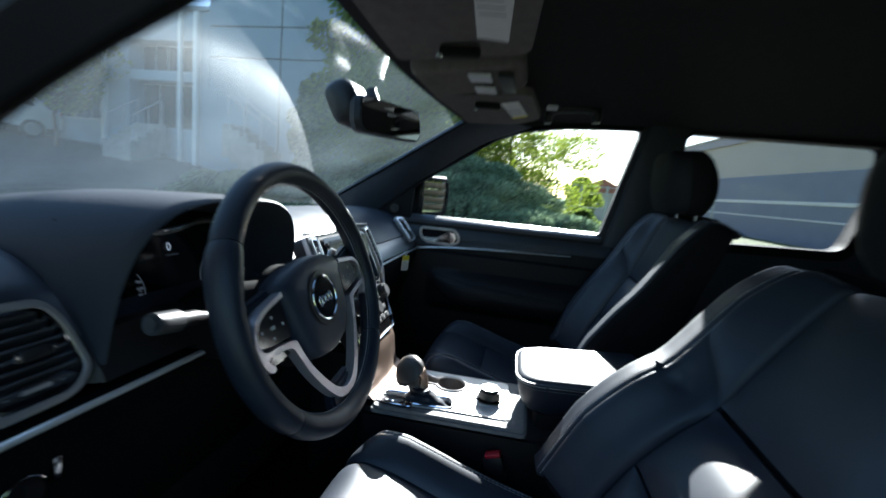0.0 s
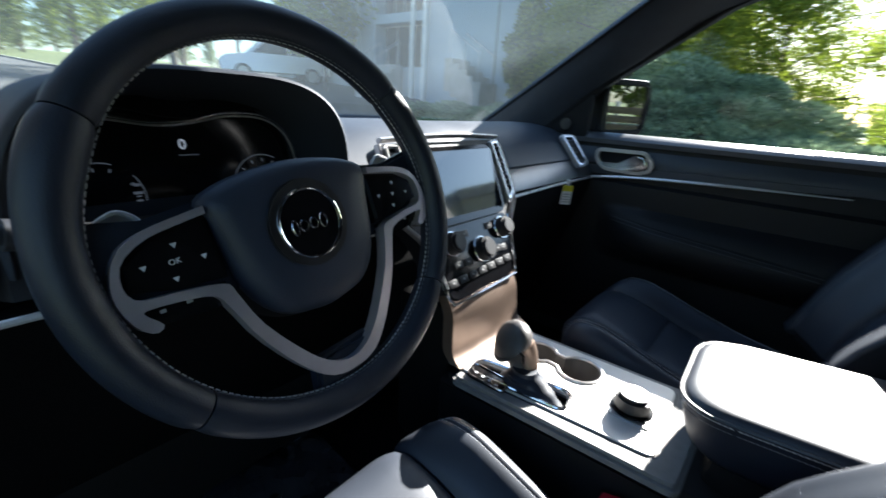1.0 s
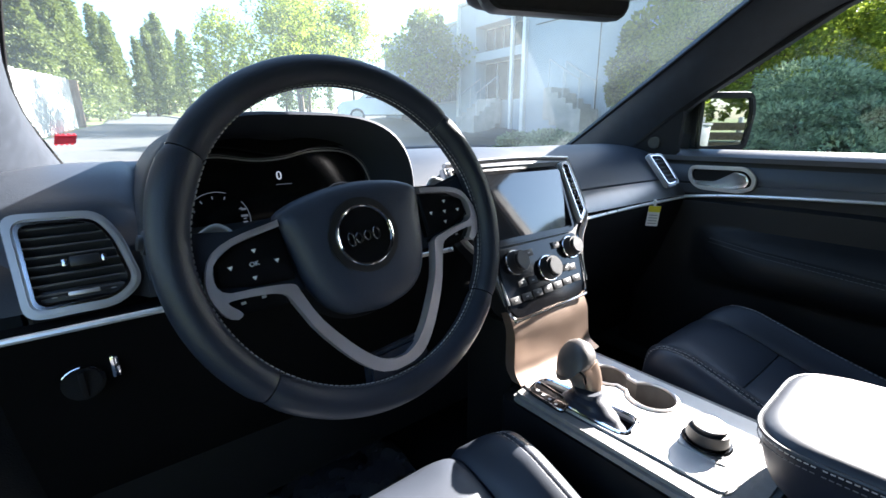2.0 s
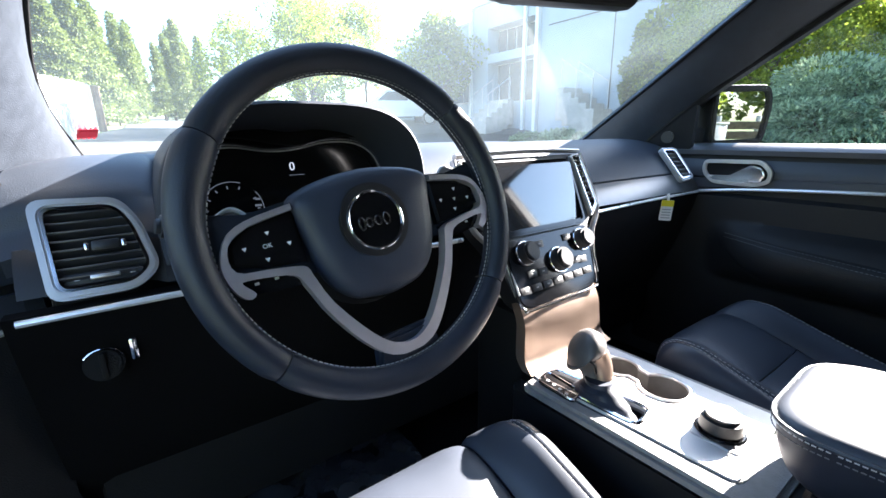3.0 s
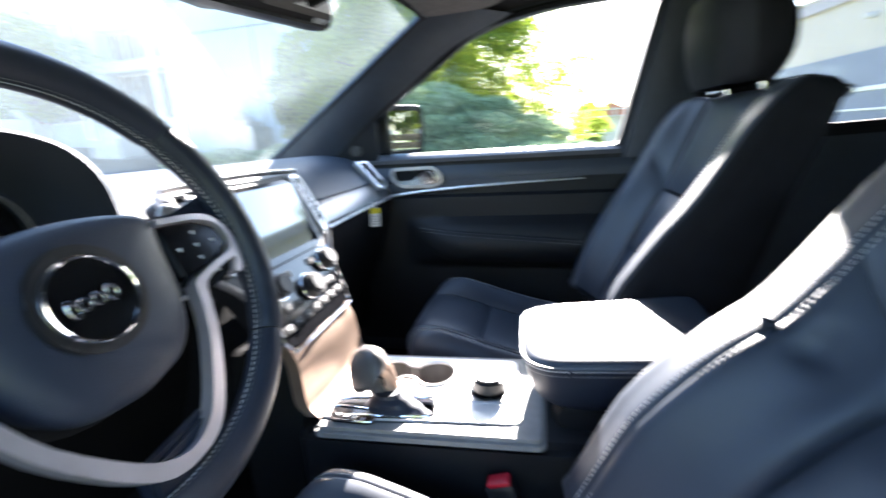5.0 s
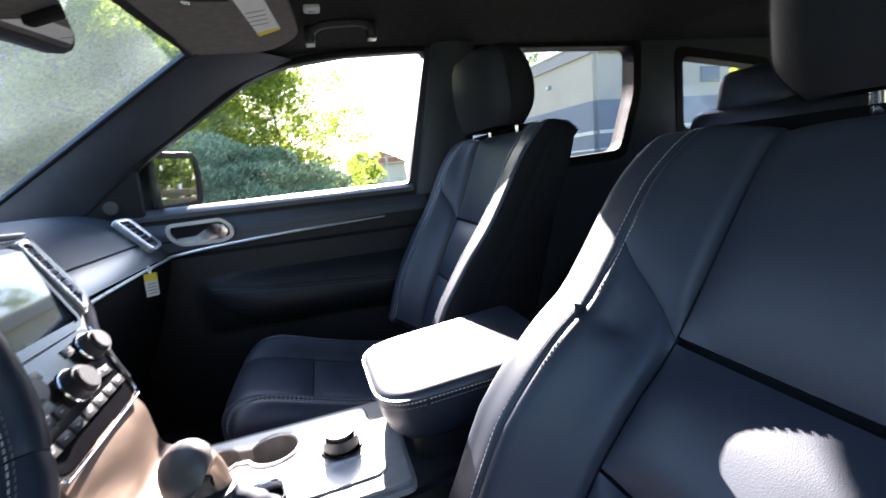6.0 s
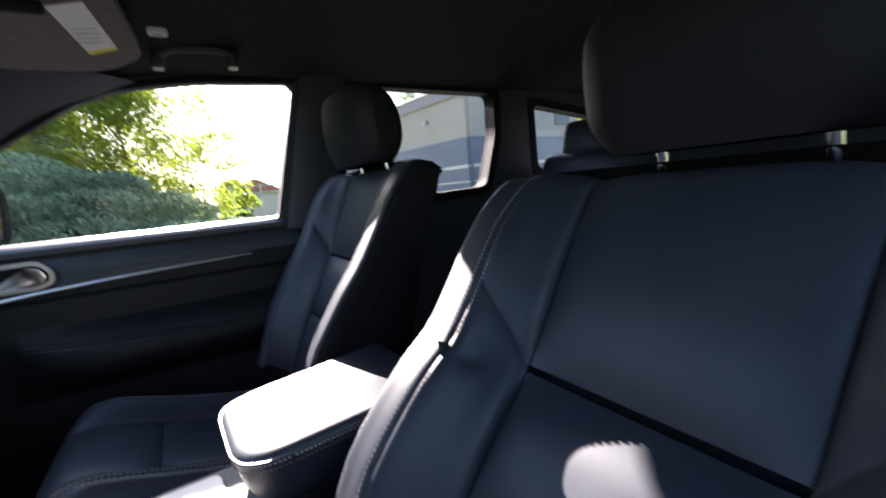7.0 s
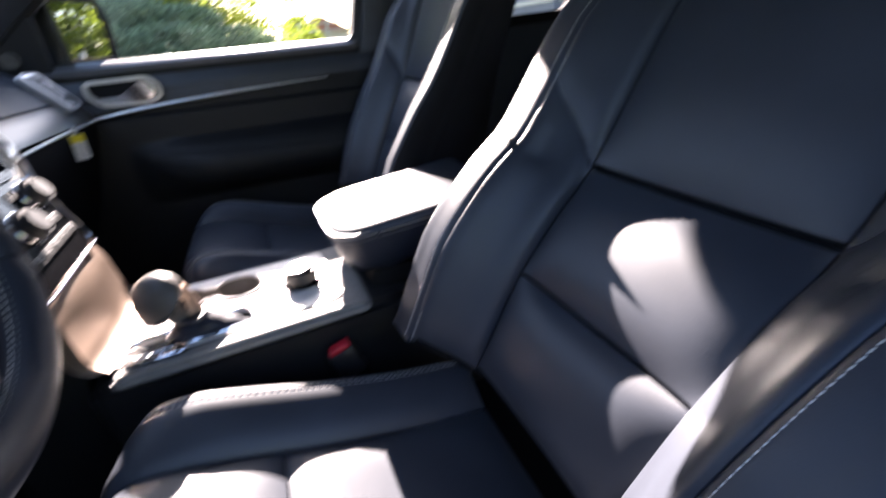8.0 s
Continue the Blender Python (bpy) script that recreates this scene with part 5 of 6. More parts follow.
def build_seat(name, label, head, lift=0.0):
    """head: where the headrest posts enter, behind and above the origin."""
    st = thing(name, (SEAT_X, -0.25, 0.45), label, "car seat", "front seats")
    O = Vector((SEAT_X, 0, 0))
    bk = lambda s, v: O + back_pt(s, v)
    cu = lambda s, v: O + cush_pt(s, v)
    flip = lambda f: (lambda s, v: f(-s, v))
    # centre panels between the two cross seams
    for v0, v1 in ((0.03, 0.274), (0.282, 0.571), (0.583, 0.975)):
        part("back_panel", cushion(flip(bk), -0.198, 0.198, v0, v1, 24, 22, 0.016, 0.02, 3.4), LEATHER, st, "smooth black leather back panel")
    for sgn in (-1, 1):
        slant = lambda s, v: bk(s, v + 0.10 * max(0.0, abs(s) - 0.203) / 0.4 * math.sin(math.pi * min(1.0, max(0.0, v))))
        f = slant if sgn > 0 else flip(slant)
        plain = bk if sgn > 0 else flip(bk)
        span = (lambda a, b: (a, b)) if sgn > 0 else (lambda a, b: (b, a))
        part("back_bolster", cushion(f, *span(0.600, 0.203), 0.02, 0.5775, 16, 26, 0.008, 0.014, 9), LEATHER, st, "padded inner face of the side bolster")
        part("back_bolster", cushion(f, *span(0.600, 0.203), 0.5785, 0.985, 16, 18, 0.008, 0.014, 9), LEATHER, st, "padded upper side bolster")
        part("bolster_side", cushion(plain, *span(0.80, 0.602), 0.0, 0.99, 14, 30, 0.003, 0.012, 14), LEATHER, st, "leather outer side of the bolster")
        part("bolster_flank", cushion(plain, *span(0.995, 0.803), 0.0, 0.99, 8, 30, 0.002, 0.012, 14), SEAT_CLOTH, st, "black cloth flank of the backrest")
        for off in (0.574, 0.626):
            line = [bk(sgn * off, 0.02 + 0.95 * k / 60) for k in range(61)]
            part("stitching", stitches([p + Vector((0, 0.0005, 0.0003)) for p in line], 0.0038, 0.0020, 0.0005), THREAD, st, "pale seam stitching")
    # shell behind the pads
    rings = []
    for k in range(25):
        v = k / 24
        row = []
        for s in (-1.0, -0.9, -0.8, -0.7, -0.6, -0.45, -0.2, 0, 0.2, 0.45, 0.6, 0.7, 0.8, 0.9, 1.0):
            p = bk(s, v)
            j = min(58, int(v * 59))
            t = (BACK[min(59, j + 2)] - BACK[max(0, j - 2)]).normalized()
            row.append(p - Vector((0, t.z, -t.y)) * 0.022 * (1 - SLIM * v))
        back = []
        for s in (0.97, 0.8, 0.4, 0, -0.4, -0.8, -0.97):
            c = BACK[min(59, int(v * 59))]
            t = (BACK[min(59, int(v * 59) + 2)] - BACK[max(0, int(v * 59) - 2)]).normalized()
            grow = min(1.0, max(0.0, (v - 0.10) / 0.70))
            thick = (0.165 - 0.142 * v if SLIM else 0.150 - 0.085 * v) * (1 - 0.45 * max(0.0, (v - 0.86) / 0.14) ** 2)
            w = 1.0 - 0.03 * v - 0.10 * max(0.0, (v - 0.86) / 0.14) ** 2.5
            back.append(O + Vector((s * 0.285 * w * (0.80 + 0.20 * grow), c.y, c.z)) + Vector((0, -0.93, -0.30 * (1 - v) + lift * v ** 2)) * (thick - 0.02 * abs(s) ** 4))
        rings.append(row + back)
    part("back_shell", loft(rings), SEAT_CLOTH, st, "black cloth back and side of the seat", angle=60)
    # cushion
    part("seat_panel", cushion(cu, -0.245, 0.245, 0.02, 0.364, 16, 12, 0.010, 0.02, 6), LEATHER, st, "leather seat cushion")
    part("seat_panel", cushion(cu, -0.245, 0.245, 0.367, 0.97, 16, 26, 0.009, 0.02, 6), LEATHER, st, "leather thigh pad")
    for sgn in (-1, 1):
        f = cu if sgn > 0 else flip(cu)
        span = (lambda a, b: (a, b)) if sgn > 0 else (lambda a, b: (b, a))
        part("seat_bolster", cushion(f, *span(0.255, 0.612), 0.02, 0.96, 10, 30, 0.006, 0.02, 8), LEATHER, st, "raised cushion bolster")
        part("bolster_side", cushion(f, *span(0.618, 1.0), 0.02, 0.96, 10, 30, 0.005, 0.02, 8), LEATHER, st, "leather cushion side")
        for off in (0.590, 0.640):
            part("stitching", stitches([f(off, 0.03 + 0.85 * k / 50) + Vector((0, 0, 0.0006)) for k in range(51)], 0.005, 0.0028, 0.00045), THREAD, st, "pale seam stitching")
    part("cushion_core", box((SEAT_X, -0.21, 0.625), (0.37, 0.38, 0.10), 0.04), LEATHER, st)
    part("seat_base", box((SEAT_X, -0.23, 0.52), (0.36, 0.36, 0.22), 0.03), MATTE, st, "black plastic seat base")
    # head restraint
    # its leather is darker than the seat's to imitate shade
    hr = part("headrest", bmesh.new(), SHADED_LEATHER, st, "padded leather headrest, shade in its dark colour")
    rings, sleeve = [], []
    for k in range(15):
        v = k / 14
        z = head[1] + head[2] + (0.184 - head[2]) * v
        yc = head[0] + 0.036 - 0.02 * v + 0.035 * v * v
        w = 0.152 * (1 - 0.10 * abs(2 * v - 0.9) ** 3) * (0.80 + 0.2 * math.sin(math.pi * min(1, v * 3 + 0.1) / 2)) * (1 if v < 0.85 else 1 - 0.16 * ((v - 0.85) / 0.15) ** 2)
        d = 0.058 * (0.55 + 0.45 * math.sin(math.pi * (0.12 + 0.76 * v)))
        o = []
        for q in range(28):
            a = 2 * math.pi * q / 28
            c, sn = math.cos(a), math.sin(a)
            o.append(O + Vector((w * math.copysign(abs(c) ** 0.55, c), yc + d * math.copysign(abs(sn) ** 0.7, sn) - 0.02 * abs(c) ** 3 * (1 if sn > 0 else 0), z)))
        rings.append(o)
        mid = O + Vector((0, yc, z))
        sleeve.append([p + (p - mid).normalized() * (0.0022 if math.sin(2 * math.pi * q / 28) < 0.45 else -0.02) for q, p in enumerate(o)])
    part("headrest_back", loft(sleeve), SEAT_CLOTH, st, "black cloth back and sides of the headrest", angle=60)
    hr.data = finish(loft(rings), "headrest", SHADED_LEATHER, True, 60)
    for sgn in (-1, 1):
        part("post", tube([(SEAT_X + sgn * 0.076, head[0] - 0.004, head[1] - 0.09), (SEAT_X + sgn * 0.076, head[0] + 0.013, head[1] + 0.08)], 0.0065, 12), CHROME, st, "chrome headrest post")
        part("post_sleeve", disc((SEAT_X + sgn * 0.076, head[0] + 0.004, head[1] - 0.014), (0, 0.1, 1), 0.014, 0.012, 18, 0.003), PLASTIC, st)
    # belt buckle beside the cushion
    return st


driver = build_seat("driver_seat", "black leather driver's seat with grey stitching, partly sunlit", (-0.757, 1.146, 0.030))
BACK, BOLSTER, SLIM = BACK_PASSENGER, 0.9, 0.8
CUSH = [p + Vector((0, 0.026, -0.020)) for p in CUSH]
passenger = build_seat("passenger_seat", "black leather passenger seat with grey stitching, set upright", (-0.655, 1.184, 0.026), 0.45)
passenger.matrix_basis = pose(0.370, -0.284, 0.463)
buck = thing("seat_belt_buckle", (-0.146, -0.26, 0.60), "black seat belt buckle with red release button", "belt buckle")
part("stalk", tube([(-0.140, -0.30, 0.56), (-0.145, -0.275, 0.66), (-0.147, -0.262, 0.715)], 0.010, 8, flat=1.6), MATTE, buck)
part("body", box((-0.147, -0.258, 0.715), (0.022, 0.038, 0.05), 0.006, 2, rot(x=-18)), PLASTIC, buck)
part("release_button", box((-0.148, -0.251, 0.741), (0.018, 0.030, 0.008), 0.003, 2, rot(x=-18)), RED, buck, "red release button")

# rear bench
bench = thing("rear_bench", (0, -1.35, 0.45), "black leather rear bench with headrests", "rear seat")
part("cushion", box((0, -1.22, 0.66), (1.30, 0.50, 0.20), 0.05, 3), LEATHER, bench)
part("backrest", box((0, -1.50, 0.95), (1.30, 0.16, 0.60), 0.06, 3, rot(x=14)), LEATHER, bench)
for x in (-0.43, 0.0, 0.43):
    part("headrest", box((x, -1.56, 1.275), (0.26, 0.10, 0.15 if x else 0.12), 0.04, 3, rot(x=10)), LEATHER, bench, "padded black rear headrest")
    for sgn in (-1, 1):
        part("post", tube([(x + sgn * 0.05, -1.56, 1.15), (x + sgn * 0.05, -1.555, 1.22)], 0.005, 8), CHROME, bench)

# ---- roof fittings ----
for sgn in (1, -1):
    visor = thing("sun_visor", (0.37 * sgn, -0.12, 1.45), "dark cloth sun visor folded up with a white label" if sgn > 0 else "dark cloth sun visor above the wheel with a white label", "sun visor")
    vo = round_poly([(sgn * x, y) for x, y in ((0.135, 0.000), (0.555, -0.030), (0.580, -0.190), (0.480, -0.262), (0.150, -0.235))], [0.02, 0.02, 0.05, 0.05, 0.03], 5)
    vm = plane_at((0, 0, 1.466), (1, 0, 0), (0, 0.985, -0.06)) @ Matrix.Translation((0, 0, -0.012))
    part("visor_flap", plate([(p.x, p.y) for p in vo], [], vm, 0.020, 0.0), VISOR_CLOTH, visor, "dark cloth flap")
    part("hinge_arm", tube(spline([(sgn * 0.59, -0.02, 1.468), (sgn * 0.55, -0.024, 1.462), (sgn * 0.45, -0.022, 1.460)], 10), 0.005, 8), PLASTIC, visor)
    q = lambda *pts: [(sgn * x, y) for x, y in pts][::sgn]
    lab = part("warning_label", plate(q((0.238, -0.156), (0.214, -0.202), (0.424, -0.224), (0.459, -0.178)), [], vm @ Matrix.Translation((0, 0.0, -0.0016)), 0.001), PAPER, visor, "white paper warning label")
    part("label_band", plate(q((0.438, -0.1752), (0.412, -0.2215), (0.423, -0.2235), (0.458, -0.1785)), [], vm @ Matrix.Translation((0, 0, -0.0021)), 0.0006), YELLOW, lab, "yellow band")
    for k in range(4):
        x = 0.325 + 0.022 * k
        part("label_line", plate(q((x, -0.170), (x + 0.003, -0.170), (x - 0.008, -0.205), (x - 0.011, -0.205)), [], vm @ Matrix.Translation((0, 0, -0.0021)), 0.0006), GREY_PRINT, lab)
    part("clip", box((sgn * 0.211, -0.127, 1.450), (0.020, 0.066, 0.016), 0.005), MATTE, visor, "black visor clip")
    part("clip_end", box((sgn * 0.218, -0.096, 1.441), (0.012, 0.012, 0.004), 0.002), CHROME, visor)
for sgn in (1, -1):
    grab = thing("grab_handle", (0.60 * sgn, -0.36, 1.46), "black roof grab handle by the door", "grab handle")
    bar = spline([(sgn * 0.552, -0.284, 1.484), (sgn * 0.540, -0.294, 1.499), (sgn * 0.534, -0.318, 1.508), (sgn * 0.532, -0.358, 1.511), (sgn * 0.534, -0.400, 1.513), (sgn * 0.540, -0.424, 1.508), (sgn * 0.552, -0.434, 1.495)], 26)
    part("bar", tube(bar, 0.0095, 10, flat=0.8), PLASTIC, grab)
    for y, z in ((-0.284, 1.492), (-0.434, 1.502)):
        part("mount", box((sgn * 0.560, y, z), (0.046, 0.026, 0.042), 0.009), PLASTIC, grab)
        part("mount_cap", box((sgn * 0.556, y, z - 0.0215), (0.022, 0.020, 0.003), 0.001), SATIN, grab)
lamp = thing("map_lamp", (0.335, -0.285, 1.49), "small pale reading lamp switch in the headliner", "map lamp")
part("lens", box((0.366, -0.290, 1.484), (0.026, 0.032, 0.012), 0.005), ICON, lamp)
part("switch", box((0.362, -0.290, 1.4775), (0.006, 0.014, 0.002), 0.0008), GREY_PRINT, lamp)
over = thing("overhead_console", (0.0, -0.10, 1.50), "dark grey overhead console behind the mirror", "overhead console")
part("shell", box((0.0, -0.115, 1.478), (0.20, 0.22, 0.05), 0.018, 3, rot(x=-8)), VISOR_CLOTH, over)
for sgn in (-1, 1):
    part("lamp_lens", box((sgn * 0.05, -0.14, 1.452), (0.05, 0.045, 0.006), 0.002), ICON, over, "clear lamp lens")
part("button_strip", box((0.0, -0.19, 1.455), (0.14, 0.03, 0.008), 0.003), PLASTIC, over)
single("trim_header", sheet(lambda u, v: (lambda p: p + Vector((0, -0.07 * v, 0.012 * v - 0.004)))(screen_pt(2 * u - 1, 1.0)), 24, 4, 0.03, (0, 0.3, 1)), HEADLINER, "black header trim over the windshield", "header trim", "structure")

rvm = thing("rear_view_mirror", (-0.04, 0.03, 1.37), "padded black rear-view mirror with sensor housing", "rear-view mirror")
rm = plane_at((-0.040, 0.035, 1.362), (0.985, -0.17, 0.05), (0.02, 0.06, 0.99))
ro = round_poly([(-0.128, 0.034), (0.128, 0.034), (0.134, -0.018), (0.118, -0.036), (-0.118, -0.036), (-0.134, -0.018)], 0.018, 5)
part("housing", loft([[rm @ Vector((p.x * s, p.y * s, d)) for p in ro] for d, s in ((0.002, 0.97), (-0.008, 1.0), (-0.022, 0.95), (-0.034, 0.72), (-0.038, 0.4))]), PLASTIC, rvm, "black mirror shell")
part("mirror_glass", plate([(p.x * 0.94, p.y * 0.88) for p in ro], [], rm @ Matrix.Translation((0, 0, 0.002)), 0.0015), MIRROR, rvm, "reflecting glass", smooth=False)
part("stem", tube(spline([(-0.03, 0.06, 1.375), (-0.02, 0.085, 1.40), (-0.01, 0.10, 1.425)], 8), 0.012, 10), PLASTIC, rvm)
part("sensor_box", box((-0.11, 0.100, 1.376), (0.10, 0.06, 0.085), 0.024, 4, rot(x=-28)), PLASTIC, rvm, "black sensor housing")

stick = thing("windshield_sticker", (-0.60, 0.55, 1.17), "small red sticker on the windshield", "sticker")
sp = screen_pt(-0.895, 0.11)
stm = plane_at(sp + Vector((0, -0.006, -0.004)), screen_pt(-0.85, 0.11) - screen_pt(-0.93, 0.11), screen_pt(-0.89, 0.2) - screen_pt(-0.89, 0.05))
part("red_print", plate(round_poly([(-0.0135, -0.014), (0.0135, -0.014), (0.0135, 0.014), (-0.0135, 0.014)], 0.002), [], stm, 0.0008), RED, stick)
for row in (-0.0165, 0.0165):
    for k in range(4):
        part("border_dash", plate([(-0.012 + 0.0066 * k, row - 0.001), (-0.0085 + 0.0066 * k, row - 0.001), (-0.0085 + 0.0066 * k, row + 0.001), (-0.012 + 0.0066 * k, row + 0.001)], [], stm, 0.0006), RED, stick)
part("print_patch", plate(round_poly([(-0.010, -0.008), (0.010, -0.008), (0.010, 0.008), (-0.010, 0.008)], 0.004), [], stm @ Matrix.Translation((0, 0, 0.001)), 0.0004), RED, stick)

tag = thing("hang_tag", (0.508, 0.148, 0.985), "yellow and white paper tag hanging from the dash", "paper tag")
tgm = plane_at((0.508, 0.143, 0.962), (0.9, -0.4, -0.10), (0.05, 0.0, 1))
part("paper", plate(round_poly([(-0.018, -0.028), (0.018, -0.028), (0.018, 0.024), (-0.018, 0.024)], 0.003), [], tgm, 0.0006), PAPER, tag, "white paper")
part("header", plate([(-0.0178, 0.008), (0.0178, 0.008), (0.0178, 0.0236), (-0.0178, 0.0236)], [], tgm @ Matrix.Translation((0, 0, 0.0008)), 0.0004), YELLOW, tag, "yellow printed band")
for k in range(4):
    part("print_line", plate([(-0.013, -0.022 + 0.007 * k), (0.012, -0.022 + 0.007 * k), (0.012, -0.020 + 0.007 * k), (-0.013, -0.020 + 0.007 * k)], [], tgm @ Matrix.Translation((0, 0, 0.0008)), 0.0004), GREY_PRINT, tag)
part("loop", tgm and tube([tgm @ Vector((0, 0.024, 0)), tgm @ Vector((-0.002, 0.034, 0.002)), tgm @ Vector((-0.004, 0.040, 0.001))], 0.0035, 6), PAPER, tag)

# footwell
mat_ob = thing("floor_mat", (-0.37, 0.25, 0.45), "black floor mat under crinkled clear film", "floor mat")
part("mat", box((-0.37, 0.22, 0.457), (0.44, 0.52, 0.014), 0.006), CARPET, mat_ob)
part("film", sheet(lambda u, v: Vector((-0.58 + 0.42 * u, -0.02 + 0.48 * v, 0.470 + 0.012 * noise.noise(Vector((u * 9, v * 9, 0.3))) + 0.006 * noise.noise(Vector((u * 25, v * 25, 2))))), 50, 50, 0.001), PLASTIC_FILM, mat_ob, "clear crinkled film")
pedal = thing("brake_pedal", (-0.36, 0.42, 0.52), "black brake pedal with rubber face", "pedal")
part("pad", box((-0.36, 0.40, 0.59), (0.11, 0.02, 0.06), 0.008, 2, rot(x=-30)), MATTE, pedal)
part("arm", tube([(-0.36, 0.42, 0.59), (-0.36, 0.47, 0.70), (-0.36, 0.50, 0.80)], 0.010, 8), STEEL, pedal)
gas = thing("accelerator_pedal", (-0.24, 0.44, 0.50), "narrow black accelerator pedal in the footwell", "pedal")
part("pad", box((-0.24, 0.43, 0.55), (0.055, 0.016, 0.15), 0.007, 2, rot(x=-28)), MATTE, gas)


# ---- outside ----
def ground_z(x, y):
    """The road climbs ahead, and the land rises to the office on the right."""
    d = min(120.0, max(0.0, y - 3.0))
    up = 0.058 * min(d, 26.0) * (1 - math.exp(-d / 5)) + 0.042 * max(0.0, d - 26.0)
    return up + 0.13 * min(8.0, max(0.0, x - 6.0)) * min(1.0, max(0.0, (y - 6.0) / 6))


def bend(y):
    """How far the road swings to the right."""
    return 0.115 * min(29.0, max(0.0, y - 6.0)) + 0.02 * max(0.0, y - 35.0)


def ground_sheet(u, v):
    x = math.copysign(abs(2 * u - 1) ** 3 * 1500, u - 0.5)
    y = math.copysign(abs(2 * v - 1) ** 3 * 1500, v - 0.5)
    return Vector((x, y, ground_z(x, y) - (0.07 if y > 3 else 0.0)))


single("ground", sheet(ground_sheet, 90, 120), GRASS, "grassy verge and open ground", "ground", "structure", angle=60)


def strip(name, x0, x1, y0, y1, lift, material, label, category, thick=0.0, n=160):
    f = lambda u, v: Vector((x0 + (x1 - x0) * u + bend(y0 + (y1 - y0) * v), y0 + (y1 - y0) * v, ground_z(0, y0 + (y1 - y0) * v) + lift))
    return single(name, sheet(f, 4, n, thick, (0, 0, -1)) if thick else sheet(f, 4, n), material, label, category, "structure", angle=60)


strip("road", -4.0, 2.6, -60, 150, 0.03, ASPHALT, "sunlit grey asphalt road", "road", 0.02)
strip("pavement_kerb", 2.6, 2.78, -60, 150, 0.15, CONCRETE, "pale concrete kerb", "kerb", 0.14)
single("pavement", sheet(lambda u, v: Vector((2.79 + bend(7 + 23 * v) + 10 * u, 7 + 23 * v, ground_z(2.79 + bend(7 + 23 * v) + 10 * u, 7 + 23 * v) + 0.05)), 20, 40, 0.03, (0, 0, -1)), ASPHALT, "asphalt car park by the building", "car park", "structure")


def leaf_cloud(centres, radii, count, size, flat=0.6, seed=1, spiky=False, aim=None, slim=0.22):
    """Many small leaves scattered over the skins of ellipsoid clumps, as one mesh."""
    rng = np.random.default_rng(seed)
    unit = lambda v: v / (np.linalg.norm(v, axis=1)[:, None] + 1e-9)
    quads = []
    for c, r in zip(centres, radii):
        d = unit(rng.normal(size=(count, 3)))
        rad = 0.62 + 0.45 * rng.random((count, 1)) ** 0.6
        a = np.array(c) + d * rad * np.array(r)
        q = d + rng.normal(size=(count, 3)) * 0.55
        q = unit(q if aim is None else q + np.array(aim))
        s = unit(np.cross(q, rng.normal(size=(count, 3))))
        L = size * (0.6 + 0.8 * rng.random((count, 1)))
        w = L * (slim if spiky else 0.34)
        b = a + q * L
        m = (a + b) / 2 + np.cross(q, s) * L * 0.12
        quads.append(np.stack((a, m + s * w, b, m - s * w), axis=1).reshape(-1, 3))
    verts = np.concatenate(quads)
    me = bpy.data.meshes.new("leaves")
    me.from_pydata(verts.tolist(), [], np.arange(len(verts)).reshape(-1, 4).tolist())
    return me


def leafy(name, me, material, parent, label):
    me.materials.append(material)
    ob = new(name, me)
    ob.parent = parent
    ob.matrix_parent_inverse = parent.matrix_basis.inverted()
    return tagged(ob, label)


def broad_tree(at, height, spread, seed, material, clumps=26, count=170, size=0.16, label="leafy green tree with a slim trunk", start=0.3, group="street trees"):
    rng = random.Random(seed)
    x, y, z = at
    t = thing("tree", at, label, "tree", group)
    lean = Vector((rng.uniform(-0.06, 0.06), rng.uniform(-0.06, 0.06), 1))
    trunk = [Vector(at) + lean * height * k / 6 + Vector((rng.uniform(-1, 1), rng.uniform(-1, 1), 0)) * 0.03 * height * (k / 6) for k in range(6)]
    bms = [tube(trunk, [0.028 * height * (1 - 0.14 * k) * 0.6 for k in range(6)], 9)]
    cs, rs = [], []
    for k in range(clumps):
        f = start + (1 - start) * (k + 0.5) / clumps
        a = k * 2.4 + rng.uniform(-0.4, 0.4)
        reach = spread * math.sin(math.pi * min(0.95, 0.18 + 0.80 * (f - start) / (1 - start))) * rng.uniform(0.35, 1.0)
        base = Vector(at) + lean * height * (f - 0.12)
        end = Vector(at) + lean * height * f + Vector((math.cos(a), math.sin(a), 0)) * reach
        bms.append(tube([base, base.lerp(end, 0.5) + Vector((0, 0, 0.04 * height)), end], [0.011 * height * (1.1 - f), 0.007 * height * (1.1 - f), 0.003 * height], 5))
        cs.append(end)
        q = spread * rng.uniform(0.26, 0.50)
        rs.append((q, q, q * 0.7))
    part("trunk", joined(*bms), BARK, t, "brown trunk with limbs")
    leafy("crown", leaf_cloud(cs, rs, count, size, seed=seed), material, t, "uneven crown of small leaves")
    return t


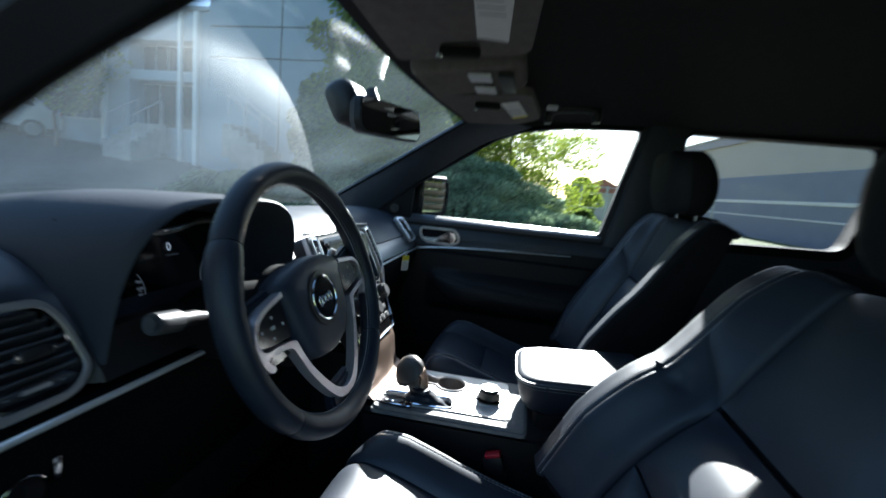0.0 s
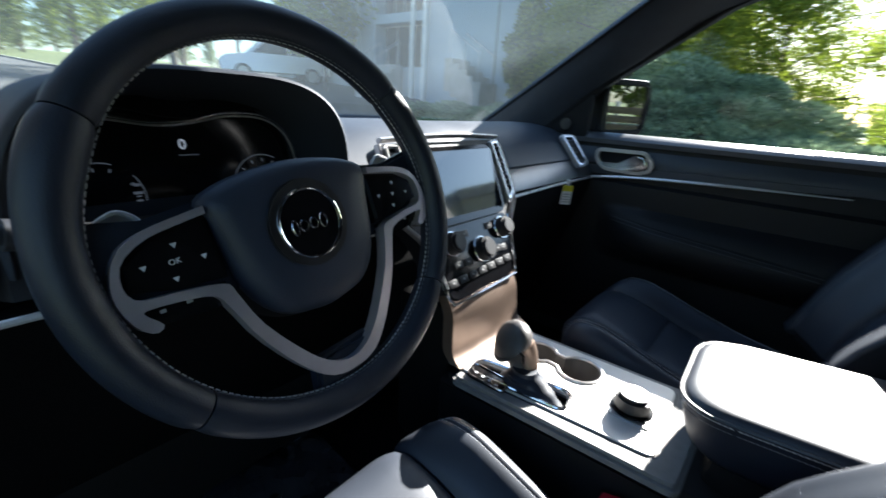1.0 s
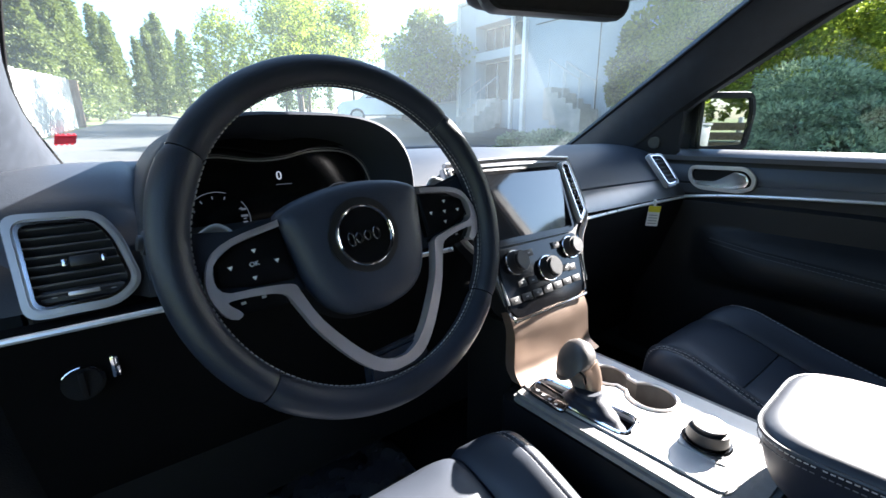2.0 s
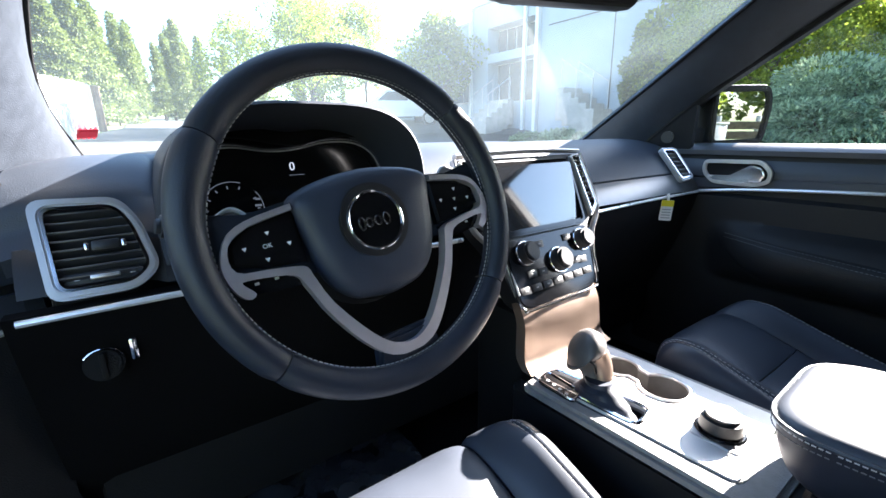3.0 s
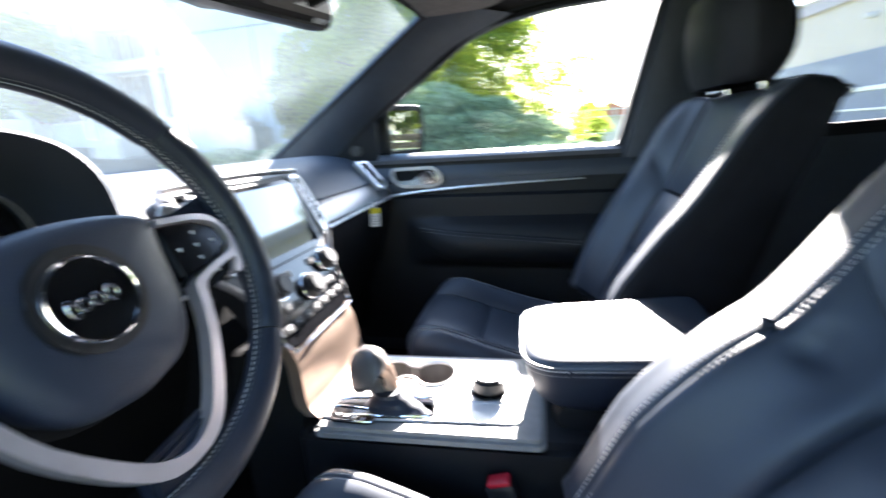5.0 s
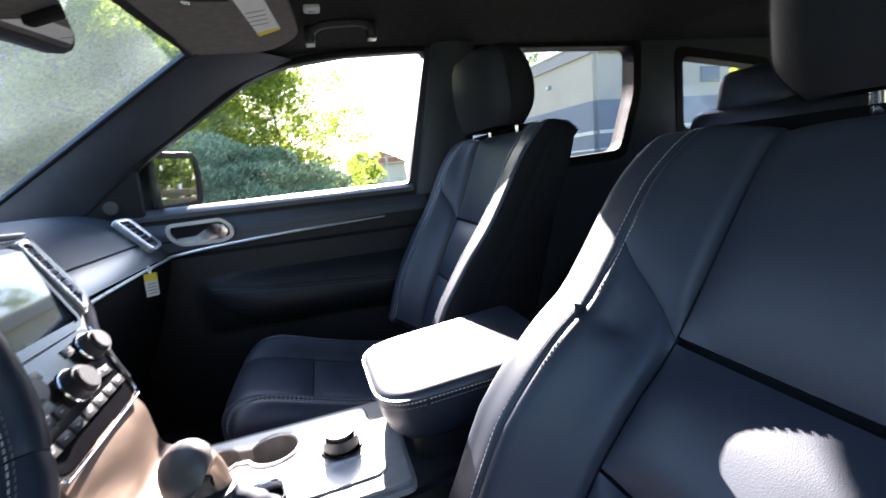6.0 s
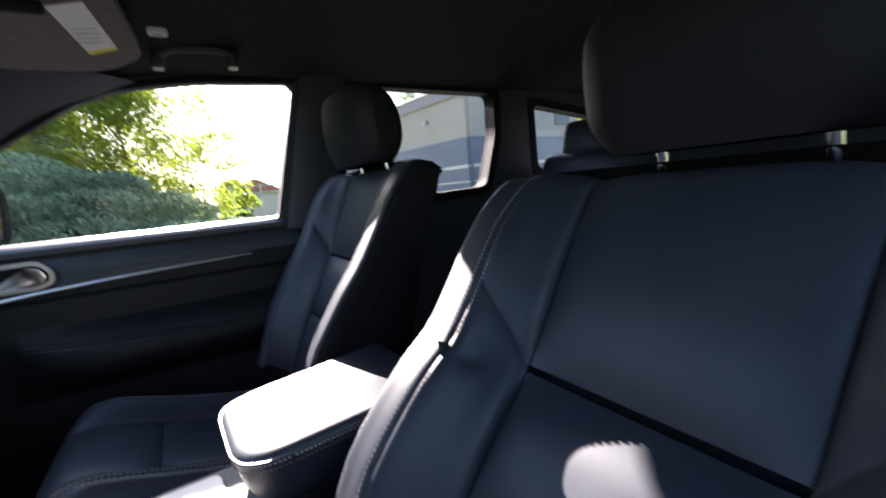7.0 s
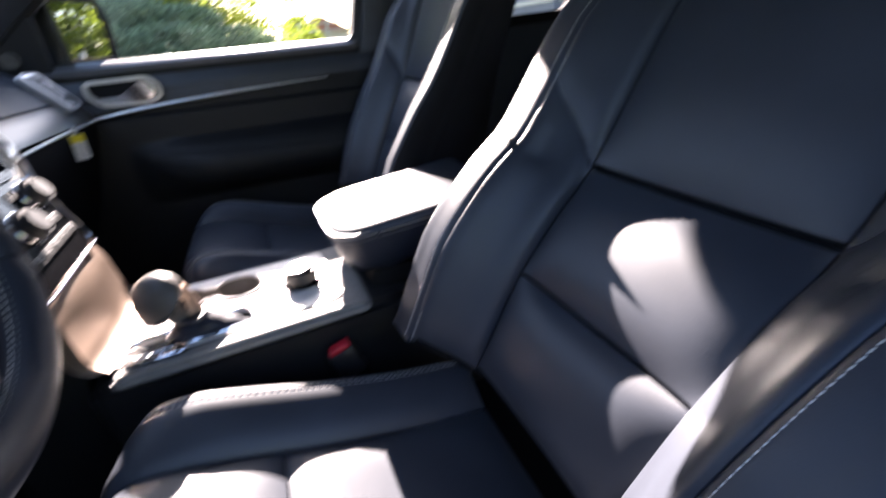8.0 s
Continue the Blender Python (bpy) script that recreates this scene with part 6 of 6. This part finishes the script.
def conifer(at, height, spread, seed, count=120, label="tall slim green conifer in the distance", group="distant conifers"):
    rng = random.Random(seed)
    t = thing("conifer", at, label, "tree", group)
    part("trunk", tube([Vector(at), Vector(at) + Vector((0, 0, height * 0.98))], [0.02 * height, 0.004 * height], 7), BARK, t)
    cs, rs = [], []
    for k in range(26):
        f = 0.12 + 0.86 * k / 26
        w = spread * (1.05 - f) * rng.uniform(0.5, 1.1) + 0.1
        a = k * 2.4
        cs.append(Vector(at) + Vector((math.cos(a) * w * 0.6, math.sin(a) * w * 0.6, height * f)))
        rs.append((w * 0.75, w * 0.75, height * 0.05))
    leafy("crown", leaf_cloud(cs, rs, int(count * 2.2), 0.032 * height, seed=seed, spiky=True, aim=(0, 0, -0.3)), CONIFER, t, "ragged needle crown")
    return t


def shrub(at, size, seed, count=900, n=38):
    """A spreading juniper: layered mounds of feathery sprays on low stems."""
    rng = random.Random(seed)
    t = thing("juniper_shrub", at, "spreading blue-green juniper shrub in layered mounds", "shrub", "juniper shrubs")
    cs, rs, bms = [], [], []
    for k in range(n):
        a = k * 2.4
        r = size * math.sqrt((k + 0.5) / n) * 0.88
        hgt = size * (1.0 - 0.60 * (k / n)) * rng.uniform(0.6, 1.1)
        c = Vector(at) + Vector((math.cos(a) * r, math.sin(a) * r, hgt * 0.75))
        cs.append(c)
        w = size * rng.uniform(0.18, 0.30)
        rs.append((w, w, w * rng.uniform(0.30, 0.48)))
        bms.append(tube([Vector(at), Vector(at).lerp(c, 0.6) + Vector((0, 0, 0.1)), c], [0.03, 0.02, 0.008], 5))
    part("stems", joined(*bms), BARK, t)
    leafy("foliage", leaf_cloud(cs, rs, count, 0.048, seed=seed, spiky=True, aim=(0, 0, 0.15), slim=0.20), JUNIPER, t, "feathery needle sprays")
    return t


# planting bed on the passenger's side
single("ground_bed", sheet(lambda u, v: Vector((2.8 + 6 * u, -3.0 + 9 * v, 0.16 + 0.25 * math.sin(u * 3) + 0.05 * noise.noise(Vector((u * 6, v * 9, 0))))), 24, 30, 0.2, (0, 0, -1)), BARK_DUST, "bark covered planting bed", "planting bed", "structure")
for k, (x, y, s) in enumerate(((4.7, 2.2, 1.15), (5.6, 0.9, 1.75), (6.2, 2.3, 1.6), (4.6, 3.6, 1.2), (5.0, -0.25, 1.1))):
    shrub((x, y, 0.3), s, 40 + k, 1500 if s < 1.5 else 2600)
for k, (x, y, h, s, m) in enumerate(((8.1, 2.5, 3.7, 1.7, LEAF), (8.3, 0.3, 3.3, 1.5, LEAF), (9.4, 2.4, 3.9, 1.7, LEAF))):
    broad_tree((x, y, 0.3), h, s, 60 + k, m, 36, 1500, 0.046, "leafy roadside tree, sunlit from behind", 0.22)

# the grey building ahead on the right
def wall_block(parent, x0, x1, y0, y1, z0, z1, material, name="wall"):
    return part(name, box(((x0 + x1) / 2, (y0 + y1) / 2, (z0 + z1) / 2), (x1 - x0, y1 - y0, z1 - z0), 0.02), material, parent, smooth=False)


bld = thing("office_building", (15, 13, 0.9), "pale blue-grey two-storey concrete office building with recessed windows", "building")
wall_block(bld, 11.5, 22.0, 2.5, 10.35, 0.0, 7.4, WALL_GREY)
for z0, z1 in ((0.0, 2.38), (3.96, 4.30), (5.29, 6.25)):
    wall_block(bld, 12.2, 13.0, 11.30, 14.2, z0, z1, WALL_GREY, "spandrel")
wall_block(bld, 12.2, 22.0, 10.35, 11.30, 0.0, 6.25, WALL_GREY, "pier")
wall_block(bld, 12.2, 22.0, 14.2, 15.25, 0.0, 6.25, WALL_GREY, "pier")
wall_block(bld, 12.9, 22.0, 11.30, 14.2, 0.0, 6.2, WALL_GREY)
wall_block(bld, 12.6, 22.0, 15.25, 22.5, 0.0, 5.8, WALL_GREY)
for x0, x1, y0, y1, z in ((11.4, 22.1, 2.4, 10.4, 7.4), (12.1, 22.1, 10.4, 15.3, 6.25), (12.5, 22.1, 15.3, 22.6, 5.8)):
    part("roof_edge", box(((x0 + x1) / 2, (y0 + y1) / 2, z + 0.05), (x1 - x0, y1 - y0, 0.14), 0.03), STEEL, bld, smooth=False)
for x, y0, y1, z0, z1, n in ((12.86, 12.1, 14.2, 4.30, 5.29, 4), (12.86, 12.1, 14.2, 2.38, 3.96, 3), (12.57, 15.5, 17.7, 2.5, 3.44, 3), (12.57, 18.9, 21.2, 4.37, 5.1, 3), (12.57, 18.9, 21.2, 2.6, 3.44, 3)):
    wdw = part("window", box((x, (y0 + y1) / 2, (z0 + z1) / 2), (0.10, y1 - y0, z1 - z0), 0.01), STEEL, bld, "dark window band in a grey frame", smooth=False)
    w = (y1 - y0) / n
    for j in range(n):
        part("pane", box((x - 0.05, y0 + w * (j + 0.5), (z0 + z1) / 2), (0.04, w - 0.07, z1 - z0 - 0.09)), WINDOW_DARK, wdw, smooth=False)
for y, w in ((12.0, 0.12), (11.36, 0.16), (15.2, 0.14)):
    part("column", box((12.12, y, 3.1), (w, w, 6.2), 0.01), WALL_WHITE, bld, "slim white column", smooth=False)
part("door", box((12.85, 11.72, 2.75), (0.08, 0.55, 1.5), 0.01), WOOD_POST, bld, "brown entrance door", smooth=False)
for z in (4.62, 5.55):
    part("panel_joint", box((11.495, 6.4, z), (0.03, 7.8, 0.03)), DARK_PRINT, bld, smooth=False)
for y in (5.2, 7.8):
    part("panel_joint", box((11.495, y, 3.7), (0.03, 0.025, 7.3)), DARK_PRINT, bld, smooth=False)


def stair(x, y, z, n, way, label):
    """Concrete steps that climb along +x (way 0) or along +y (way 1) to the height z."""
    st = thing("entrance_steps", (x, y, z - 0.17 * n), label, "steps")
    for k in range(n):
        c = (x - 0.28 * k, y, z - 0.17 * k - 0.4) if way == 0 else (x, y - 0.28 * k, z - 0.17 * k - 0.4)
        part("step", box(c, (0.30, 1.1, 0.97) if way == 0 else (0.9, 0.30, 0.97), 0.01), CONCRETE, st, smooth=False)
    for o in (-0.5, 0.5):
        at = lambda k, h: (x - 0.28 * k, y + o, z - 0.17 * k + h) if way == 0 else (x + o * 0.8, y - 0.28 * k, z - 0.17 * k + h)
        part("rail", tube([at(0, 0.9), at(n - 1, 0.9)], 0.025, 6), STEEL, st)
        for k in range(0, n, 2):
            part("baluster", tube([at(k, 0.0), at(k, 0.9)], 0.016, 6), STEEL, st)
    return st


stair(11.9, 13.0, 2.35, 5, 0, "concrete entrance steps with thin steel rails")
stair(11.0, 8.9, 2.40, 5, 1, "concrete side steps with a dark steel rail")


def parked_car(at, turn, material, label, group="parked cars"):
    t = thing("parked_car", at, label, "car", group)
    M = Matrix.Translation(at) @ rot(z=turn).to_4x4()
    prof = [(-2.3, 0.45), (-2.35, 0.85), (-2.2, 1.05), (-1.9, 1.12), (-1.65, 1.55), (-1.2, 1.70), (0.3, 1.72), (0.75, 1.62), (1.35, 1.12), (2.1, 1.0), (2.32, 0.8), (2.3, 0.42)]
    rings = []
    for w in (-0.92, -0.90, -0.78, 0.78, 0.90, 0.92):
        lo = 0.9 if abs(w) > 0.91 else 1.0
        rings.append([M @ Vector((x * (0.98 if abs(w) > 0.91 else 1), w if z < 1.15 else w * (0.84 if abs(w) > 0.8 else 0.95), z if z < 1.2 else 1.12 + (z - 1.12) * lo)) for x, z in prof])
    part("body", loft(rings), material, t, "smooth painted body", angle=35)
    for sg in (-1, 1):
        for x0, x1, x2, x3 in ((-1.55, -0.50, -0.50, -1.15), (-0.42, 1.05, 0.55, -0.42)):
            bm = bmesh.new()
            vs = [bm.verts.new(M @ Vector((x, sg * (0.905 if z < 1.3 else 0.80), z))) for x, z in ((x0, 1.17), (x1, 1.17), (x2, 1.58), (x3, 1.58))]
            f = bm.faces.new(vs)
            r = bmesh.ops.extrude_face_region(bm, geom=[f])
            bmesh.ops.translate(bm, vec=M.to_3x3() @ Vector((0, sg * 0.012, 0)), verts=[g for g in r["geom"] if isinstance(g, bmesh.types.BMVert)])
            part("window", bm, WINDOW_DARK, t, smooth=False)
        for x in (-1.45, 1.45):
            c = M @ Vector((x, sg * 0.80, 0.37))
            wl = part("wheel", disc(c, M.to_3x3() @ Vector((0, sg, 0)), 0.37, 0.14, 24, 0.03), RUBBER, t, "black tyre")
            part("rim", disc(c + M.to_3x3() @ Vector((0, sg * 0.135, 0)), M.to_3x3() @ Vector((0, sg, 0)), 0.24, 0.012, 20, 0.004), SATIN, wl, "silver wheel rim")
    part("tail_lamp", box(M @ Vector((-2.28, 0.62, 0.98)), (0.12, 0.3, 0.16), 0.02, 2, rot(z=turn)), RED, t)
    part("head_lamp", box(M @ Vector((2.2, 0.62, 0.86)), (0.16, 0.34, 0.14), 0.03, 2, rot(z=turn)), CHROME, t)
    return t


parked_car((10.6, 19.2, ground_z(10.6, 19.2) + 0.05), 160, PAINT_WHITE, "white estate car parked before the grey building")
parked_car((2.2 + bend(95), 95.0, ground_z(0, 95) + 0.03), 90, PAINT_DARK, "dark car parked far down the road")
for k, (x, y, h, s, m) in enumerate(((10.8, 15.6, 4.4, 1.5, LEAF), (7.5, 22.5, 6.0, 2.4, LEAF), (9.5, 27.5, 7.5, 2.8, LEAF), (6.0, 31, 6.5, 2.5, LEAF), (9.9, 4.1, 6.4, 1.45, LEAF), (11.0, 6.3, 3.6, 0.5, LEAF_DARK), (12, 33, 8, 3, LEAF_DARK), (11.6, 24.5, 6.2, 2.2, LEAF))):
    broad_tree((x, y, ground_z(x, y)), h, s, 80 + k, m, 24, 320, 0.15, "pale green street tree in sunlight", 0.35)

# down the road: fence, poles and woods
fence = thing("white_fence", (-4.6, 30, 0.8), "tall white board fence along the road", "fence")
for k in range(24):
    y = 7.5 + 0.9 * k
    x = -4.35 + bend(y)
    for j in range(3):
        part("board", box((x + 0.034 * (j - 1), y + 0.3 * (j - 1), ground_z(0, y) + 1.15), (0.04, 0.285, 2.3 + 0.03 * ((k + j) % 3)), 0.006, 1, rot(z=-6.6)), FENCE_GREY, fence, smooth=False)
    part("post", box((x - 0.06, y + 0.45, ground_z(0, y) + 1.2), (0.09, 0.09, 2.4), 0.01), FENCE_GREY, fence, smooth=False)
part("end_post", box((-4.25 + bend(29.3), 29.3, ground_z(0, 29.3) + 1.15), (0.35, 0.35, 2.3), 0.03), WOOD_POST, fence, "brown end post", smooth=False)
pole = thing("utility_pole", (-7.0, 40, 1.5), "brown wooden utility pole", "utility pole")
part("mast", tube([(-7.0, 40, 1.0), (-7.3, 40, 13.5)], [0.17, 0.11], 10), WOOD_POST, pole)
part("crossarm", box((-7.25, 40, 12.6), (2.2, 0.12, 0.14), 0.01), WOOD_POST, pole)
rngw = random.Random(5)
spots = [(-4 + 1.05 * k + rngw.uniform(-0.8, 0.8), 76 + rngw.uniform(0, 22), rngw.uniform(11, 18)) for k in range(15)] + [(6 + 4.2 * k, 96 + rngw.uniform(0, 30), rngw.uniform(9, 15)) for k in range(11)]
for k, (x, y, h) in enumerate(spots):
    conifer((x, y, ground_z(x, y) - 0.2), h, h * 0.17, 120 + k, 90)
for k, (x, y, h) in enumerate(((-8.6, 32, 10.5), (-7.9, 38, 9.5), (-6.9, 45, 11.5), (-5.2, 47, 10.5), (-10.5, 36, 12), (-4.2, 54, 10), (-2.9, 45, 10.0), (-1.9, 50, 8.0), (-0.9, 47, 5.0), (-6.2, 58, 12.5), (-3.9, 40, 8.5))):
    conifer((x, y, ground_z(x, y) - 0.2), h, h * 0.33, 160 + k, 300, "bushy green roadside conifer")

# beyond the passenger window and behind: sheds, fence, trees
shed = thing("warehouse", (25, -16, 0), "beige rendered warehouse with a grey lower band", "building")
def wall_line(parent, a, b, z0, z1, material, thick=0.3, name="wall"):
    d = Vector((b[0] - a[0], b[1] - a[1], 0))
    return part(name, box(((a[0] + b[0]) / 2, (a[1] + b[1]) / 2, (z0 + z1) / 2), (d.length, thick, z1 - z0), 0.01, 1, rot(z=math.degrees(math.atan2(d.y, d.x)))), material, parent, smooth=False)
for a, b, t in (((45.1, -11.6), (17.5, -13.4), 0.30), ((17.5, -13.4), (19.5, -26), 0.30)):
    wall_line(shed, a, b, 3.5, 5.6, WALL_BEIGE, t)
    wall_line(shed, a, b, 0, 3.5, WALL_BLUE, t + 0.06, "lower_band")
    wall_line(shed, a, b, 1.95, 2.12, WALL_WHITE, t + 0.14, "white_rail")
    wall_line(shed, a, b, 1.2, 1.28, WALL_WHITE, t + 0.14, "white_rail")
    wall_line(shed, a, b, 5.6, 6.15, FASCIA, t + 0.3, "fascia")
    wall_line(shed, a, b, 6.15, 6.23, WALL_WHITE, t + 0.5, "roof_edge")
for k in range(2):
    part("window", box((18.0 + 0.63 * k, -17.4 - 4 * k, 4.6), (0.12, 1.6, 0.8), 0.02, 1, rot(z=9)), WINDOW_DARK, shed, smooth=False)
lampb = part("wall_lamp", box((20.9, -12.95, 4.75), (0.25, 0.3, 0.2), 0.04), STEEL, shed)
yard = thing("yard_fence", (14, -2, 0), "grey steel yard fence with posts", "fence")
for k in range(9):
    y = 0.6 - 0.8 * k
    part("post", tube([(14.0, y, 0), (14.0, y, 1.75)], 0.035, 8), STEEL, yard)
for z in (0.5, 1.0, 1.5, 1.7):
    part("rail", tube([(14.0, 0.6, z), (14.0, -5.8, z)], 0.018, 6), STEEL, yard)
house = thing("far_house", (30, -4.5, 0), "far house with a red-brown roof", "house")
part("wall", box((31, -4.6, 0.9), (5, 3.2, 1.9), 0.02), WALL_BEIGE, house, smooth=False)
part("roof", loft([[Vector((28.2, y, z)) for y, z in ((-6.4, 1.8), (-4.6, 2.7), (-2.8, 1.8))], [Vector((33.8, y, z)) for y, z in ((-6.4, 1.8), (-4.6, 2.7), (-2.8, 1.8))]]), ROOF_RED, house, smooth=False)
sign = thing("sign_post", (12.5, -0.75, 0), "small white sign on a post", "sign")
part("board", box((12.5, -0.75, 0.98), (0.04, 0.30, 0.42), 0.01), PAPER, sign, smooth=False)
part("post", tube([(12.53, -0.75, 0), (12.53, -0.75, 0.9)], 0.03, 8), STEEL, sign)
for k, (x, y, h, s, m) in enumerate(((11.0, -1.6, 0.85, 0.35, LEAF_DARK), (22, -2.6, 2.2, 0.9, LEAF), (-3, -16, 6, 2.6, LEAF), (1.5, -19, 6.5, 2.6, LEAF), (-8, -15, 6, 2.6, LEAF), (45, -25.5, 13.0, 2.6, LEAF_DARK), (5.2, -14.0, 4.6, 1.5, LEAF), (8.2, -13.2, 4.2, 1.5, LEAF), (6.8, -20, 6.5, 2.4, LEAF), (4.6, -25, 7, 2.6, LEAF), (-13, -20, 7, 2.8, LEAF_DARK))):
    broad_tree((x, y, 0), h, s, 200 + k, m, 18, 300, 0.13 if h < 3 else 0.19, "garden tree in sunlight", 0.2, "trees behind")
cab = thing("utility_cabinet", (4.45, -9.6, 0.1), "pale grey metal utility cabinet on a concrete foot", "utility cabinet")
part("foot", box((4.45, -9.6, 0.12), (0.62, 0.42, 0.14), 0.02), CONCRETE, cab)
part("body", box((4.45, -9.6, 0.62), (0.55, 0.36, 0.86), 0.02), STEEL, cab)
part("lid", box((4.45, -9.6, 1.07), (0.60, 0.40, 0.05), 0.012), STEEL, cab)
part("door", box((4.45, -9.415, 0.62), (0.46, 0.012, 0.74), 0.004), STEEL, cab)
low_fence = thing("board_fence", (7.2, -11.4, 0), "low weathered grey board fence with pale posts", "fence")
for k in range(5):
    part("post", box((5.3 + 0.95 * k, -11.4, 0.62), (0.10, 0.10, 1.24), 0.01), FENCE_GREY, low_fence)
for z in (0.25, 0.50, 0.75, 1.0):
    part("board", box((7.2, -11.33, z), (3.9, 0.03, 0.20), 0.005), BARK_DUST, low_fence)
# across the road on the driver's side
for k, (x, y, h, s) in enumerate(((-12, -7, 6, 2.6), (-13, -1, 7, 2.8), (-12, 5, 6.5, 2.6), (-14, 11, 7, 2.8))):
    broad_tree((x, y, ground_z(x, y)), h, s, 230 + k, LEAF_DARK, 18, 160, 0.26, "roadside tree across the street", 0.2)
